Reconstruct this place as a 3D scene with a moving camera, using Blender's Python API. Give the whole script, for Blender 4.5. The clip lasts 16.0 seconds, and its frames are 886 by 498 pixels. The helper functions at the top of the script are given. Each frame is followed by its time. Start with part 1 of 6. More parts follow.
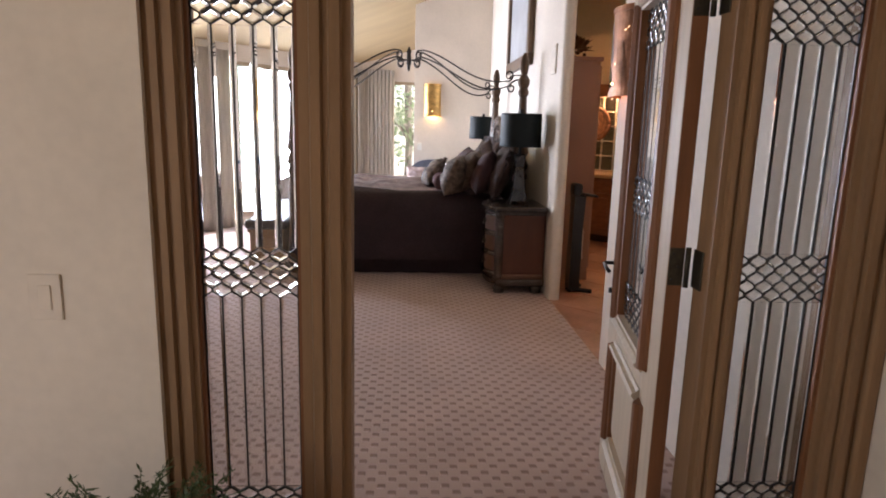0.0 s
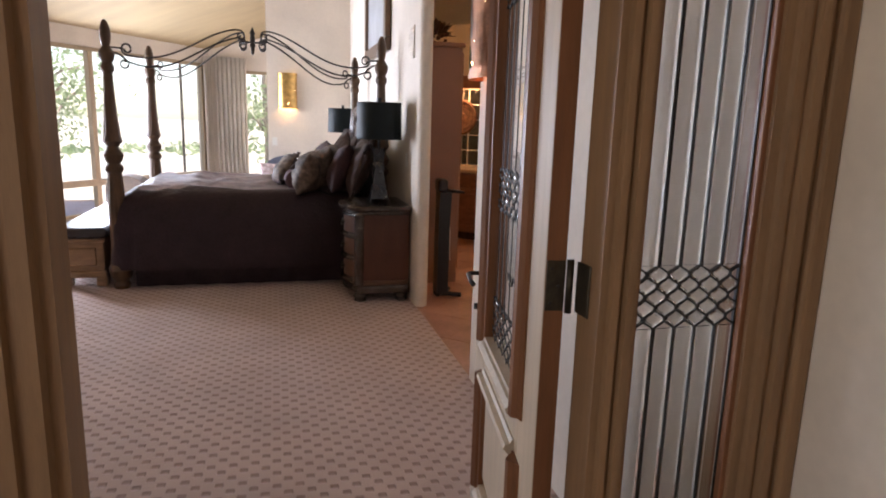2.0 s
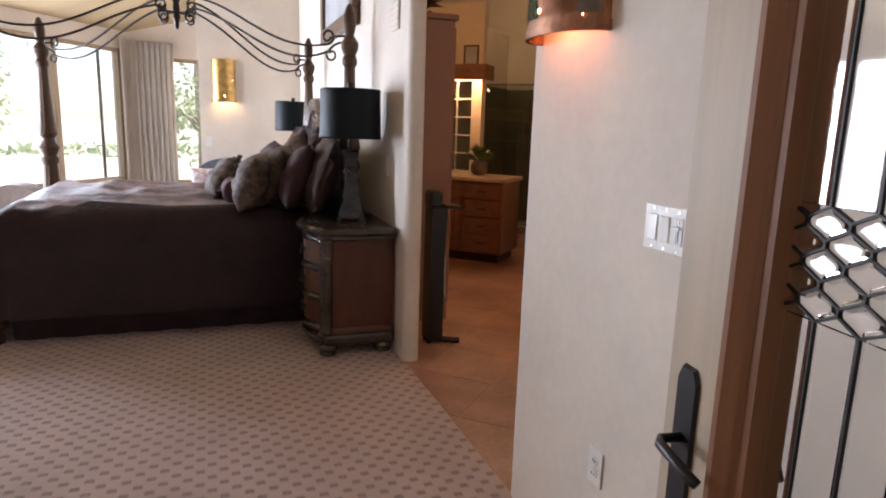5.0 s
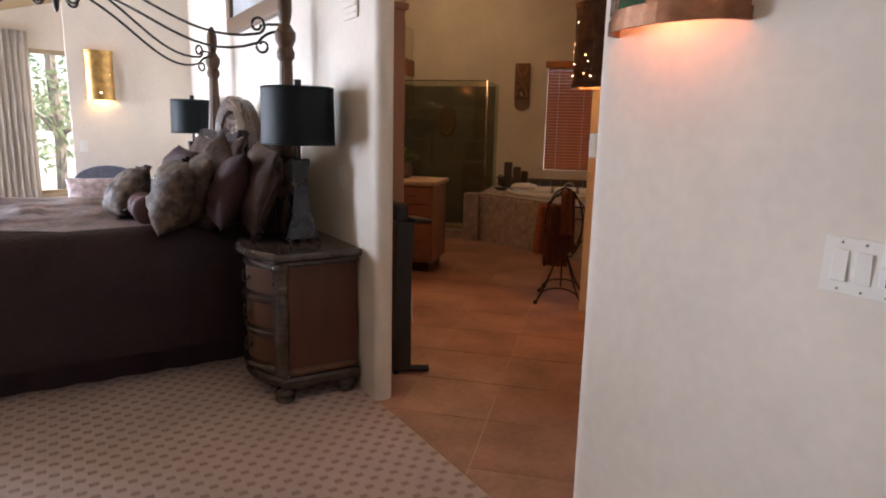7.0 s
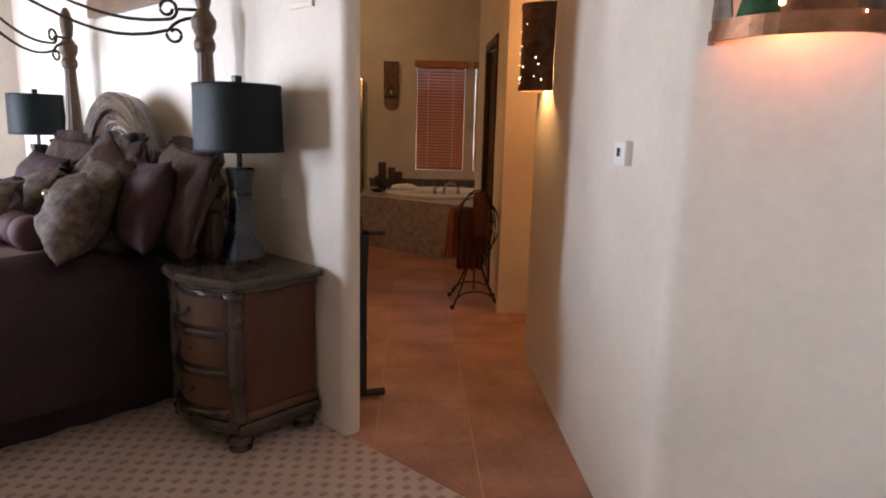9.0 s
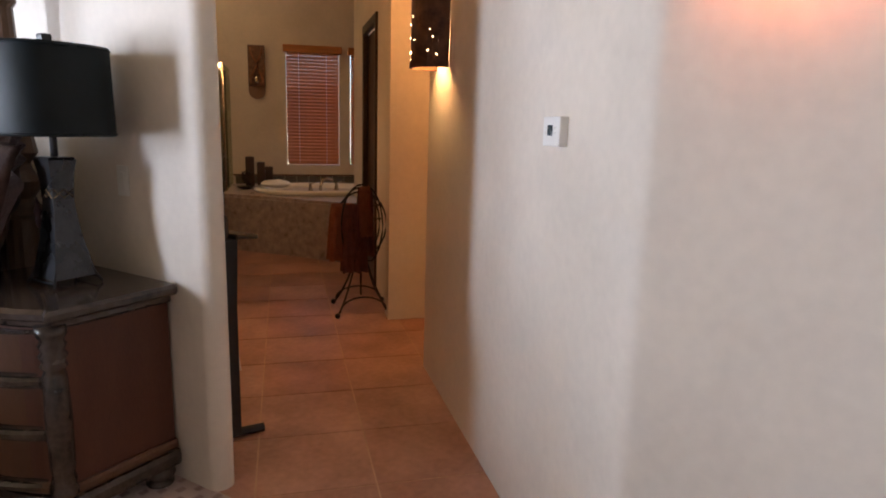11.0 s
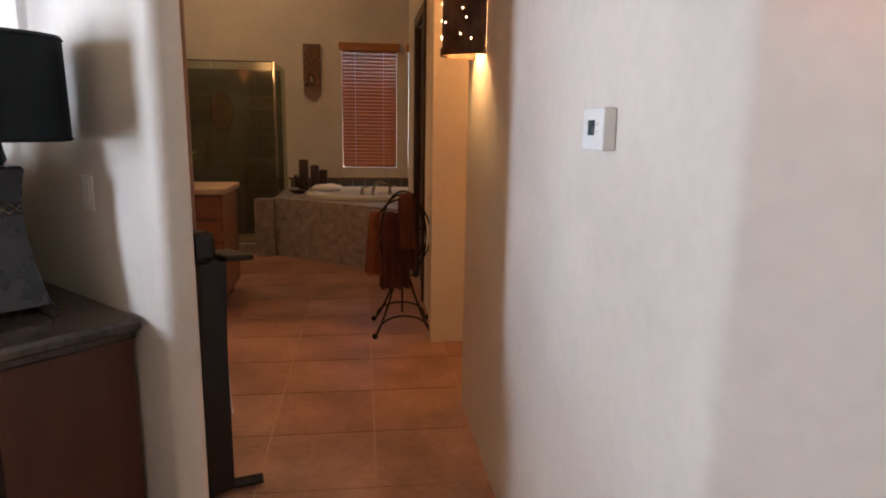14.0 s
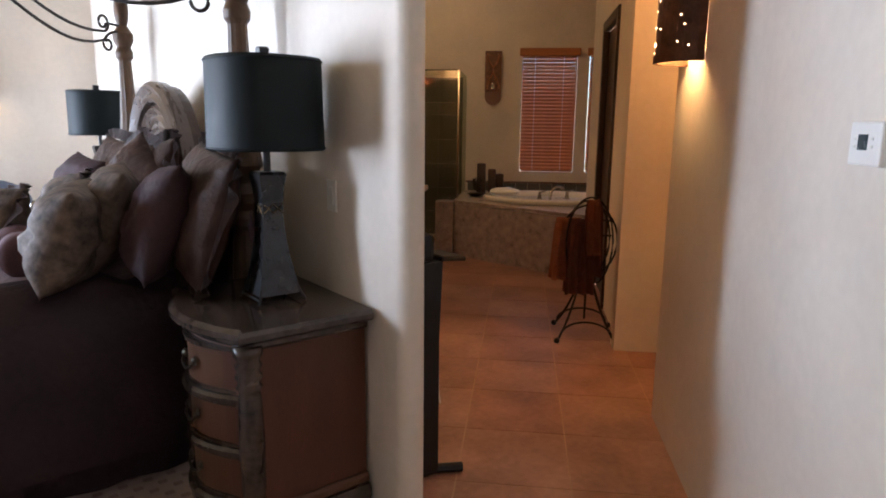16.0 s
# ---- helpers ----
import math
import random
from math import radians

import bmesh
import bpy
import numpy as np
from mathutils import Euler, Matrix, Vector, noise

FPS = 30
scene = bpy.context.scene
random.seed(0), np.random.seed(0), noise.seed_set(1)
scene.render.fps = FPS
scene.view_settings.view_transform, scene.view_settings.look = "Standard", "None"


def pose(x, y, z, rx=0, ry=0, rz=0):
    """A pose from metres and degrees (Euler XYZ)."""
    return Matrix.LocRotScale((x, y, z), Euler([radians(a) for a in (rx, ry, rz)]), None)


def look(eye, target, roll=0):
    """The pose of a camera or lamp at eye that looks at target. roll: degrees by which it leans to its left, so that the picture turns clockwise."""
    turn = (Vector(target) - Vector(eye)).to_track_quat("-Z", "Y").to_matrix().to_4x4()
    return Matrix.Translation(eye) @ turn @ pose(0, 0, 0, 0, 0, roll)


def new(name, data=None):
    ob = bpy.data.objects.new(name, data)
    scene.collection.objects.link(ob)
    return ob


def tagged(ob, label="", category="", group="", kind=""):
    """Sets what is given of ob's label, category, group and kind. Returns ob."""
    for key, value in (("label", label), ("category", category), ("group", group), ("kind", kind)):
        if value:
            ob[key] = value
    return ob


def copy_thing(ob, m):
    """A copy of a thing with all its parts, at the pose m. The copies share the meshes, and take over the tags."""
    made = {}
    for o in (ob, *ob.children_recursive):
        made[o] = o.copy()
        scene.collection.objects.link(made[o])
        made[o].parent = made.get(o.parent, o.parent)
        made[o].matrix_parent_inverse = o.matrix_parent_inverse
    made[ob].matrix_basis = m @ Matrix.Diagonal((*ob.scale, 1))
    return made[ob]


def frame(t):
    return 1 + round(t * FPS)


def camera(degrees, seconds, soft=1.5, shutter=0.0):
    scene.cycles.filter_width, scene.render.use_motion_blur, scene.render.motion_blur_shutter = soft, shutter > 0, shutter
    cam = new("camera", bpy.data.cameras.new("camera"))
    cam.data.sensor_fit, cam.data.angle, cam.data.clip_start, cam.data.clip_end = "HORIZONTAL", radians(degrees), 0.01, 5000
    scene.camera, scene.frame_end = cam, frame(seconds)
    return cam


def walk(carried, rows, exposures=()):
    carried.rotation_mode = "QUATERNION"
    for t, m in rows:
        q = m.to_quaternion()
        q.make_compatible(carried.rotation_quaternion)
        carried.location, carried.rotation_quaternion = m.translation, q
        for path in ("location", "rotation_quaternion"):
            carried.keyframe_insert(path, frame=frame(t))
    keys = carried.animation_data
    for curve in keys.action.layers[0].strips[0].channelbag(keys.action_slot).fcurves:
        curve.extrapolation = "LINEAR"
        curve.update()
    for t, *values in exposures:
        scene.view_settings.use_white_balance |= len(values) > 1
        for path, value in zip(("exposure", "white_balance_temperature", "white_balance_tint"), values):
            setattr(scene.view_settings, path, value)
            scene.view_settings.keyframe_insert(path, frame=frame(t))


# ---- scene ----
cam = camera(70.0, 16.0, soft=1.9)
PATH = [
    (0, (-1.377, -5.355, 1.505), (-1.256, -3.397, 1.117), 1.5),
    (0.5, (-1.291, -5.324, 1.496), (-1.012, -3.382, 1.111), 1.6),
    (1, (-1.255, -5.233, 1.48), (-0.886, -3.305, 1.093), 1.5),
    (1.5, (-1.207, -5.027, 1.471), (-0.771, -3.113, 1.085), 1.6),
    (2, (-1.171, -4.829, 1.45), (-0.664, -2.933, 1.065), 1.7),
    (2.5, (-1.101, -4.6, 1.46), (-0.589, -2.706, 1.073), 1.6),
    (3, (-1.099, -4.379, 1.429), (-0.601, -2.481, 1.045), 1.5),
    (5.5, (-1.196, -3.3, 1.387), (-0.371, -1.517, 1.014), 1.7),
    (6, (-1.253, -3.129, 1.369), (-0.272, -1.428, 0.991), 1.4),
    (6.5, (-1.321, -3.001, 1.397), (-0.309, -1.317, 1.019), 1.3),
    (7, (-1.456, -2.842, 1.433), (-0.425, -1.171, 1.051), 1.3),
    (7.5, (-1.575, -2.689, 1.465), (-0.416, -1.104, 1.083), 1.4),
    (8, (-1.669, -2.514, 1.455), (-0.384, -1.029, 1.076), 1.3),
    (8.5, (-1.789, -2.351, 1.457), (-0.447, -0.917, 1.079), 1.4),
    (9, (-1.867, -2.198, 1.45), (-0.411, -0.88, 1.072), 1.5),
    (9.5, (-1.83, -2.092, 1.426), (-0.159, -1.059, 1.053), 2.0),
    (12, (-1.264, -1.757, 1.365), (0.426, -0.757, 0.986), 1.5),
    (12.5, (-1.122, -1.76, 1.358), (0.567, -0.759, 0.98), 1.5),
    (13, (-1.035, -1.752, 1.362), (0.653, -0.751, 0.981), 1.4),
    (13.5, (-1.008, -1.726, 1.372), (0.64, -0.659, 0.989), 1.1),
    (14, (-1.012, -1.703, 1.379), (0.543, -0.505, 0.997), 0.9),
    (14.5, (-1.05, -1.67, 1.388), (0.404, -0.351, 1.008), 0.9),
    (15, (-1.106, -1.645, 1.388), (0.263, -0.237, 1.007), 0.7),
    (15.5, (-1.156, -1.627, 1.398), (0.132, -0.145, 1.017), 0.7),
    (16, (-1.197, -1.62, 1.402), (0.012, -0.073, 1.021), 0.6),
]
walk(cam, [(t, look(eye, target, roll)) for t, eye, target, roll in PATH],
     [(0, 1.38, 6700, 20), (9, 1.41, 6500, 18), (12.5, 1.50, 6350, 17), (16, 1.55, 6100, 15)])

# ---- light ----
world = bpy.data.worlds.new("sky")
world.use_nodes = True
scene.world = world
wn = world.node_tree.nodes
sky = wn.new("ShaderNodeTexSky")
sky.sky_type = "NISHITA"
sky.sun_disc = False
sky.sun_elevation, sky.sun_rotation = radians(54), radians(128)
world.node_tree.links.new(sky.outputs[0], wn["Background"].inputs[0])
wn["Background"].inputs[1].default_value = 0.15
sun = new("sun", bpy.data.lights.new("sun", "SUN"))
sun.data.energy, sun.data.angle, sun.data.color = 5.0, radians(0.5), (1.0, 0.95, 0.88)
sun.matrix_world = look((22, -17, 38), (0, 0, 0))


def area_lamp(name, eye, target, w, h, watts, color):
    ob = new(name, bpy.data.lights.new(name, "AREA"))
    ob.data.shape, ob.data.size, ob.data.size_y = "RECTANGLE", w, h
    ob.data.energy, ob.data.color = watts, color
    ob.matrix_world = look(eye, target)
    return ob


def point_lamp(name, at, watts, color, r=0.03):
    ob = new(name, bpy.data.lights.new(name, "POINT"))
    ob.data.energy, ob.data.color, ob.data.shadow_soft_size = watts, color, r
    ob.location = at
    return ob


# ---- materials ----
def mat(name, color, rough=0.6, metal=0.0, var=0.12, scale=8.0, fine=120.0, bump=0.15, spec=0.5, second=None, stretch=(1, 1, 1), dist=0.004):
    """A surface with a base colour, drift at two scales and fine relief."""
    m = bpy.data.materials.new(name)
    m.use_nodes = True
    n, l = m.node_tree.nodes, m.node_tree.links
    b = n["Principled BSDF"]
    b.inputs["Metallic"].default_value = metal
    b.inputs["Specular IOR Level"].default_value = spec
    co = n.new("ShaderNodeTexCoord")
    mp = n.new("ShaderNodeMapping")
    mp.inputs["Scale"].default_value = stretch
    l.new(co.outputs["Object"], mp.inputs[0])
    n1, n2 = n.new("ShaderNodeTexNoise"), n.new("ShaderNodeTexNoise")
    n1.inputs["Scale"].default_value, n1.inputs["Detail"].default_value = scale, 4
    n2.inputs["Scale"].default_value, n2.inputs["Detail"].default_value = fine, 3
    l.new(mp.outputs[0], n1.inputs["Vector"])
    l.new(mp.outputs[0], n2.inputs["Vector"])
    mixf = n.new("ShaderNodeMath")
    mixf.operation = "MULTIPLY_ADD"
    mixf.inputs[1].default_value = 0.35
    l.new(n2.outputs[0], mixf.inputs[0])
    l.new(n1.outputs[0], mixf.inputs[2])
    r = n.new("ShaderNodeValToRGB")
    lo = tuple(c * (1 - var) for c in color)
    hi = tuple(min(1, c * (1 + var)) for c in (second or color))
    r.color_ramp.elements[0].position, r.color_ramp.elements[1].position = 0.42, 0.95
    r.color_ramp.elements[0].color, r.color_ramp.elements[1].color = (*lo, 1), (*hi, 1)
    l.new(mixf.outputs[0], r.inputs[0])
    l.new(r.outputs[0], b.inputs["Base Color"])
    rr = n.new("ShaderNodeMapRange")
    rr.inputs["To Min"].default_value, rr.inputs["To Max"].default_value = max(0, rough - 0.08), min(1, rough + 0.08)
    l.new(n1.outputs[0], rr.inputs[0])
    l.new(rr.outputs[0], b.inputs["Roughness"])
    bp = n.new("ShaderNodeBump")
    bp.inputs["Strength"].default_value, bp.inputs["Distance"].default_value = bump, dist
    l.new(mixf.outputs[0], bp.inputs["Height"])
    l.new(bp.outputs[0], b.inputs["Normal"])
    return m


def glass_mat(name, color=(1, 1, 1), rough=0.0, mixed=0.05):
    m = bpy.data.materials.new(name)
    m.use_nodes = True
    n, l = m.node_tree.nodes, m.node_tree.links
    n.remove(n["Principled BSDF"])
    t, g, mx = n.new("ShaderNodeBsdfTransparent"), n.new("ShaderNodeBsdfGlossy"), n.new("ShaderNodeMixShader")
    t.inputs[0].default_value = (*color, 1)
    g.inputs["Roughness"].default_value = rough
    mx.inputs[0].default_value = mixed
    l.new(t.outputs[0], mx.inputs[1])
    l.new(g.outputs[0], mx.inputs[2])
    l.new(mx.outputs[0], n["Material Output"].inputs[0])
    return m


def glow(name, color, strength):
    m = bpy.data.materials.new(name)
    m.use_nodes = True
    n, l = m.node_tree.nodes, m.node_tree.links
    e = n.new("ShaderNodeEmission")
    e.inputs[0].default_value, e.inputs[1].default_value = (*color, 1), strength
    l.new(e.outputs[0], n["Material Output"].inputs[0])
    return m


M_WALL = mat("cream_plaster", (0.70, 0.622, 0.53), 0.72, var=0.10, scale=2.0, fine=28, bump=0.35, dist=0.006)
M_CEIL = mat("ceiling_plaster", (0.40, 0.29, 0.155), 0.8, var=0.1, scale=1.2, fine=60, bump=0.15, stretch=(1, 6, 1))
M_GROUT = mat("sandy_grout", (0.50, 0.33, 0.225), 0.85, var=0.15, scale=6, fine=90)
M_DOORWOOD = mat("limed_oak", (0.25, 0.15, 0.08), 0.48, var=0.2, scale=3, fine=60, bump=0.2, spec=0.3, stretch=(9, 9, 0.6))
M_LIMED = mat("cream_limed_wood", (0.46, 0.37, 0.27), 0.5, var=0.12, scale=3, fine=60, bump=0.15, spec=0.3, stretch=(9, 9, 0.6))
M_STAINED = mat("reddish_oak_bead", (0.19, 0.08, 0.036), 0.45, var=0.25, scale=3, fine=60, bump=0.2, spec=0.3, stretch=(9, 9, 0.6))
M_WHITE = mat("white_paint", (0.8, 0.78, 0.74), 0.45, var=0.04)
M_PLASTIC = mat("ivory_plastic", (0.74, 0.72, 0.66), 0.35, var=0.03, bump=0.03)
M_GREYPLASTIC = mat("grey_display", (0.05, 0.07, 0.08), 0.25, var=0.1)
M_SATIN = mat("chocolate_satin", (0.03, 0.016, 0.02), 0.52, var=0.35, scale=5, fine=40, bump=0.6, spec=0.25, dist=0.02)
# same cover as the satin, paler: the top's sheen is put into the colour
M_QUILT = mat("mauve_brown_quilt_sheen", (0.115, 0.08, 0.08), 0.5, var=0.5, scale=8, fine=40, bump=0.9, spec=0.3, second=(0.20, 0.14, 0.135), dist=0.02)
M_DARKWOOD = mat("dark_carved_wood", (0.045, 0.022, 0.012), 0.4, var=0.45, scale=5, fine=70, bump=0.25, spec=0.35, stretch=(4, 4, 0.8))
M_POST = mat("antiqued_walnut_post", (0.095, 0.052, 0.028), 0.42, var=0.45, scale=5, fine=70, bump=0.25, spec=0.35, stretch=(4, 4, 0.8))
M_NSBODY = mat("aged_walnut", (0.105, 0.05, 0.028), 0.45, var=0.3, scale=2.5, fine=60, bump=0.2, spec=0.3, stretch=(3, 3, 0.8))
M_NSSIDE = mat("reddish_walnut", (0.095, 0.036, 0.022), 0.42, var=0.3, scale=2.5, fine=60, bump=0.15, spec=0.35, stretch=(3, 3, 0.8))
M_NSTRIM = mat("worn_dark_moulding", (0.03, 0.02, 0.015), 0.24, var=0.45, scale=14, fine=60, bump=0.4, spec=0.6, second=(0.06, 0.042, 0.032))
M_NSTOP = mat("dark_marble", (0.04, 0.027, 0.021), 0.14, var=0.5, scale=7, fine=40, bump=0.03, second=(0.07, 0.05, 0.04))
M_IRON = mat("dark_iron", (0.035, 0.028, 0.024), 0.42, metal=0.6, var=0.3, scale=30, fine=200)
M_BLACK = mat("black_metal", (0.018, 0.018, 0.02), 0.4, metal=0.3, var=0.2, scale=20)
M_SHADE = mat("black_shade_cloth", (0.006, 0.011, 0.013), 0.6, var=0.25, scale=20, fine=300, bump=0.2, spec=0.25)
M_LAMPBASE = mat("pewter_bronze", (0.045, 0.045, 0.048), 0.28, metal=0.7, var=0.35, scale=12, fine=60)
M_BRASS = mat("hammered_brass", (0.55, 0.34, 0.12), 0.32, metal=0.85, var=0.4, scale=14, fine=60, bump=0.6)
M_COPPER = mat("aged_copper", (0.33, 0.15, 0.08), 0.4, metal=0.7, var=0.5, scale=10, fine=50, bump=0.5)
M_RUST = mat("dark_rusted_tin", (0.10, 0.045, 0.025), 0.5, metal=0.5, var=0.5, scale=16, fine=70, bump=0.4)
M_PEWTER = mat("mosaic_stone", (0.30, 0.24, 0.19), 0.4, var=0.5, scale=12, fine=50)
M_GREENGLASS = mat("green_mosaic", (0.03, 0.10, 0.04), 0.15, var=0.5, scale=14)
M_HINGE = mat("antique_bronze", (0.05, 0.042, 0.03), 0.42, metal=0.7, var=0.35, scale=30)
M_LEAD = mat("lead_came", (0.02, 0.018, 0.016), 0.5, metal=0.4, var=0.2, scale=40)
M_CURTAIN = mat("ivory_curtain", (0.68, 0.61, 0.52), 0.85, var=0.1, scale=3, fine=200, bump=0.2, spec=0.1)
M_WINFRAME = mat("tan_window_frame", (0.40, 0.30, 0.19), 0.5, var=0.12, scale=4, fine=60, stretch=(6, 6, 0.8))
M_LEATHER = mat("dark_leather", (0.03, 0.022, 0.022), 0.3, var=0.2, scale=20, fine=150, bump=0.2)
M_BENCHWOOD = mat("honey_oak", (0.26, 0.15, 0.075), 0.42, var=0.3, scale=4, fine=60, stretch=(2, 2, 6))
M_BURGUNDY = mat("burgundy_velvet", (0.045, 0.022, 0.024), 0.75, var=0.4, scale=6, fine=40, bump=0.6, spec=0.2, dist=0.015)
M_BROWNFAB = mat("brown_taffeta", (0.06, 0.035, 0.029), 0.5, var=0.5, scale=7, fine=30, bump=0.8, spec=0.15, dist=0.02)
M_DAMASK = mat("silver_damask", (0.028, 0.016, 0.014), 0.66, var=0.5, scale=16, fine=40, bump=0.35, spec=0.2, second=(0.13, 0.095, 0.073), dist=0.01)
M_MAUVE = mat("mauve_velvet", (0.10, 0.05, 0.054), 0.7, var=0.2, scale=12, fine=120, bump=0.3, spec=0.2)
M_PINKFAB = mat("dusty_pink_print", (0.36, 0.24, 0.24), 0.8, var=0.35, scale=18, fine=90, second=(0.5, 0.4, 0.38))
M_BLUEFAB = mat("slate_blue_weave", (0.13, 0.14, 0.18), 0.8, var=0.25, scale=30, fine=200, bump=0.4)
M_TANFAB = mat("taupe_upholstery", (0.12, 0.085, 0.065), 0.8, var=0.25, scale=20, fine=150)
M_PANEL = mat("mushroom_cabinet_paint", (0.25, 0.145, 0.105), 0.5, var=0.1, scale=2, fine=60)
M_CHERRY = mat("cherry_cabinet", (0.23, 0.105, 0.062), 0.38, var=0.25, scale=3, fine=60, stretch=(3, 3, 8))
M_COUNTER = mat("cream_tile_counter", (0.50, 0.38, 0.27), 0.3, var=0.15, scale=9)
M_SHOWER = mat("slate_green_tile", (0.12, 0.11, 0.092), 0.35, var=0.4, scale=3.5, fine=40)
# lighter tile colour stands for the bright band reflected in the shower
M_BAND = mat("reflection_band_tile", (0.17, 0.15, 0.115), 0.35, var=0.35, scale=14)
M_TUBTILE = mat("grey_mosaic_tile", (0.36, 0.30, 0.27), 0.3, var=0.35, scale=14, fine=50)
M_TUB = mat("white_acrylic", (0.8, 0.77, 0.70), 0.12, var=0.02, bump=0.0)
M_CHROME = mat("brushed_nickel", (0.5, 0.46, 0.4), 0.2, metal=1.0, var=0.1)
M_BLIND = mat("cherry_wood_blind", (0.42, 0.155, 0.042), 0.5, var=0.25, scale=3, fine=50, stretch=(1, 1, 8))
M_CANDLE = mat("dark_candle_wax", (0.07, 0.04, 0.03), 0.5, var=0.2)
M_POT = mat("bronze_glazed_pot", (0.16, 0.12, 0.095), 0.25, var=0.3, scale=14)
M_LEAF = mat("green_leaf", (0.055, 0.10, 0.025), 0.5, var=0.45, scale=12, fine=80, second=(0.10, 0.15, 0.04))
M_FERN = mat("fern_green", (0.05, 0.085, 0.025), 0.6, var=0.4, scale=14)
M_TREE = mat("tree_leaf", (0.10, 0.17, 0.07), 0.6, var=0.5, scale=2, fine=30, second=(0.19, 0.25, 0.12))
tn = M_TREE.node_tree
leaf_glow, leaf_mix = tn.nodes.new("ShaderNodeBsdfTranslucent"), tn.nodes.new("ShaderNodeMixShader")
leaf_glow.inputs[0].default_value, leaf_mix.inputs[0].default_value = (0.34, 0.42, 0.24, 1), 0.5
tn.links.new(tn.nodes["Principled BSDF"].outputs[0], leaf_mix.inputs[1])
tn.links.new(leaf_glow.outputs[0], leaf_mix.inputs[2])
tn.links.new(leaf_mix.outputs[0], tn.nodes["Material Output"].inputs[0])
M_BARK = mat("grey_bark", (0.24, 0.20, 0.16), 0.9, var=0.3, scale=6, fine=50, stretch=(4, 4, 0.7))
M_GROUND = mat("pale_gravel", (0.45, 0.41, 0.34), 0.95, var=0.2, scale=0.6, fine=12)
M_TOWEL_O = mat("rust_towel", (0.36, 0.13, 0.075), 0.95, var=0.25, scale=25, fine=220, bump=0.5)
M_TOWEL_B = mat("plum_towel", (0.19, 0.07, 0.055), 0.95, var=0.25, scale=25, fine=220, bump=0.5)
M_FRAME = mat("gilded_walnut_frame", (0.13, 0.07, 0.035), 0.4, var=0.35, scale=6, fine=60)
M_CANVAS = mat("pale_picture", (0.42, 0.44, 0.46), 0.4, var=0.25, scale=3)
M_CARVED = mat("carved_panel", (0.17, 0.085, 0.05), 0.6, var=0.6, scale=22, fine=60, bump=0.8)
M_GLASS = glass_mat("clear_glass", (0.97, 0.98, 0.97))
M_SHOWERGLASS = glass_mat("shower_glass", (0.80, 0.83, 0.76), 0.05, 0.06)
M_BULB = glow("warm_bulb", (1.0, 0.55, 0.2), 14)
M_HOLE_GLOW = glow("pinhole_glow", (1.0, 0.62, 0.3), 9)


def refractive(name, color, rough, ior=1.45):
    m = bpy.data.materials.new(name)
    m.use_nodes = True
    b = m.node_tree.nodes["Principled BSDF"]
    b.inputs["Base Color"].default_value = (*color, 1)
    b.inputs["Transmission Weight"].default_value = 1.0
    b.inputs["Roughness"].default_value = rough
    b.inputs["IOR"].default_value = ior
    return m


M_BEVEL = refractive("bevelled_glass", (0.97, 0.98, 0.98), 0.02)
M_BLOCK = refractive("glass_block", (0.86, 0.92, 0.88), 0.12)


def carpet_mat():
    """Cut-and-loop carpet: staggered dark lozenges sunk in a beige pile."""
    m = mat("patterned_carpet", (0.52, 0.41, 0.375), 0.95, var=0.10, scale=2.5, fine=260, bump=0.4, spec=0.05)
    n, l = m.node_tree.nodes, m.node_tree.links
    b = n["Principled BSDF"]
    co = n.new("ShaderNodeNewGeometry")
    sp = n.new("ShaderNodeSeparateXYZ")
    l.new(co.outputs["Position"], sp.inputs[0])
    def wave(out, period, gain):
        k = n.new("ShaderNodeMath")
        k.operation = "MULTIPLY"
        k.inputs[1].default_value = 2 * math.pi / period
        s = n.new("ShaderNodeMath")
        s.operation = "SINE"
        l.new(out, k.inputs[0])
        l.new(k.outputs[0], s.inputs[0])
        g = n.new("ShaderNodeMath")
        g.operation, g.use_clamp = "MULTIPLY", False
        g.inputs[1].default_value = gain
        l.new(s.outputs[0], g.inputs[0])
        c = n.new("ShaderNodeClamp")
        c.inputs["Min"].default_value, c.inputs["Max"].default_value = -1.0, 1.0
        l.new(g.outputs[0], c.inputs[0])
        return c.outputs[0]
    pr = n.new("ShaderNodeMath")
    pr.operation = "MULTIPLY"
    l.new(wave(sp.outputs[0], 0.09, 1.7), pr.inputs[0])
    l.new(wave(sp.outputs[1], 0.10, 1.0), pr.inputs[1])
    mr = n.new("ShaderNodeMapRange")
    mr.inputs["From Min"].default_value, mr.inputs["From Max"].default_value = 0.35, 0.95
    l.new(pr.outputs[0], mr.inputs[0])
    old = b.inputs["Base Color"].links[0].from_socket
    mx = n.new("ShaderNodeMix")
    mx.data_type = "RGBA"
    mx.inputs[7].default_value = (0.34, 0.25, 0.225, 1)
    l.new(mr.outputs[0], mx.inputs[0])
    l.new(old, mx.inputs[6])
    l.new(mx.outputs[2], b.inputs["Base Color"])
    bp = n.new("ShaderNodeBump")
    bp.invert = True
    bp.inputs["Strength"].default_value, bp.inputs["Distance"].default_value = 0.6, 0.008
    l.new(mr.outputs[0], bp.inputs["Height"])
    l.new(b.inputs["Normal"].links[0].from_socket, bp.inputs["Normal"])
    l.new(bp.outputs[0], b.inputs["Normal"])
    return m


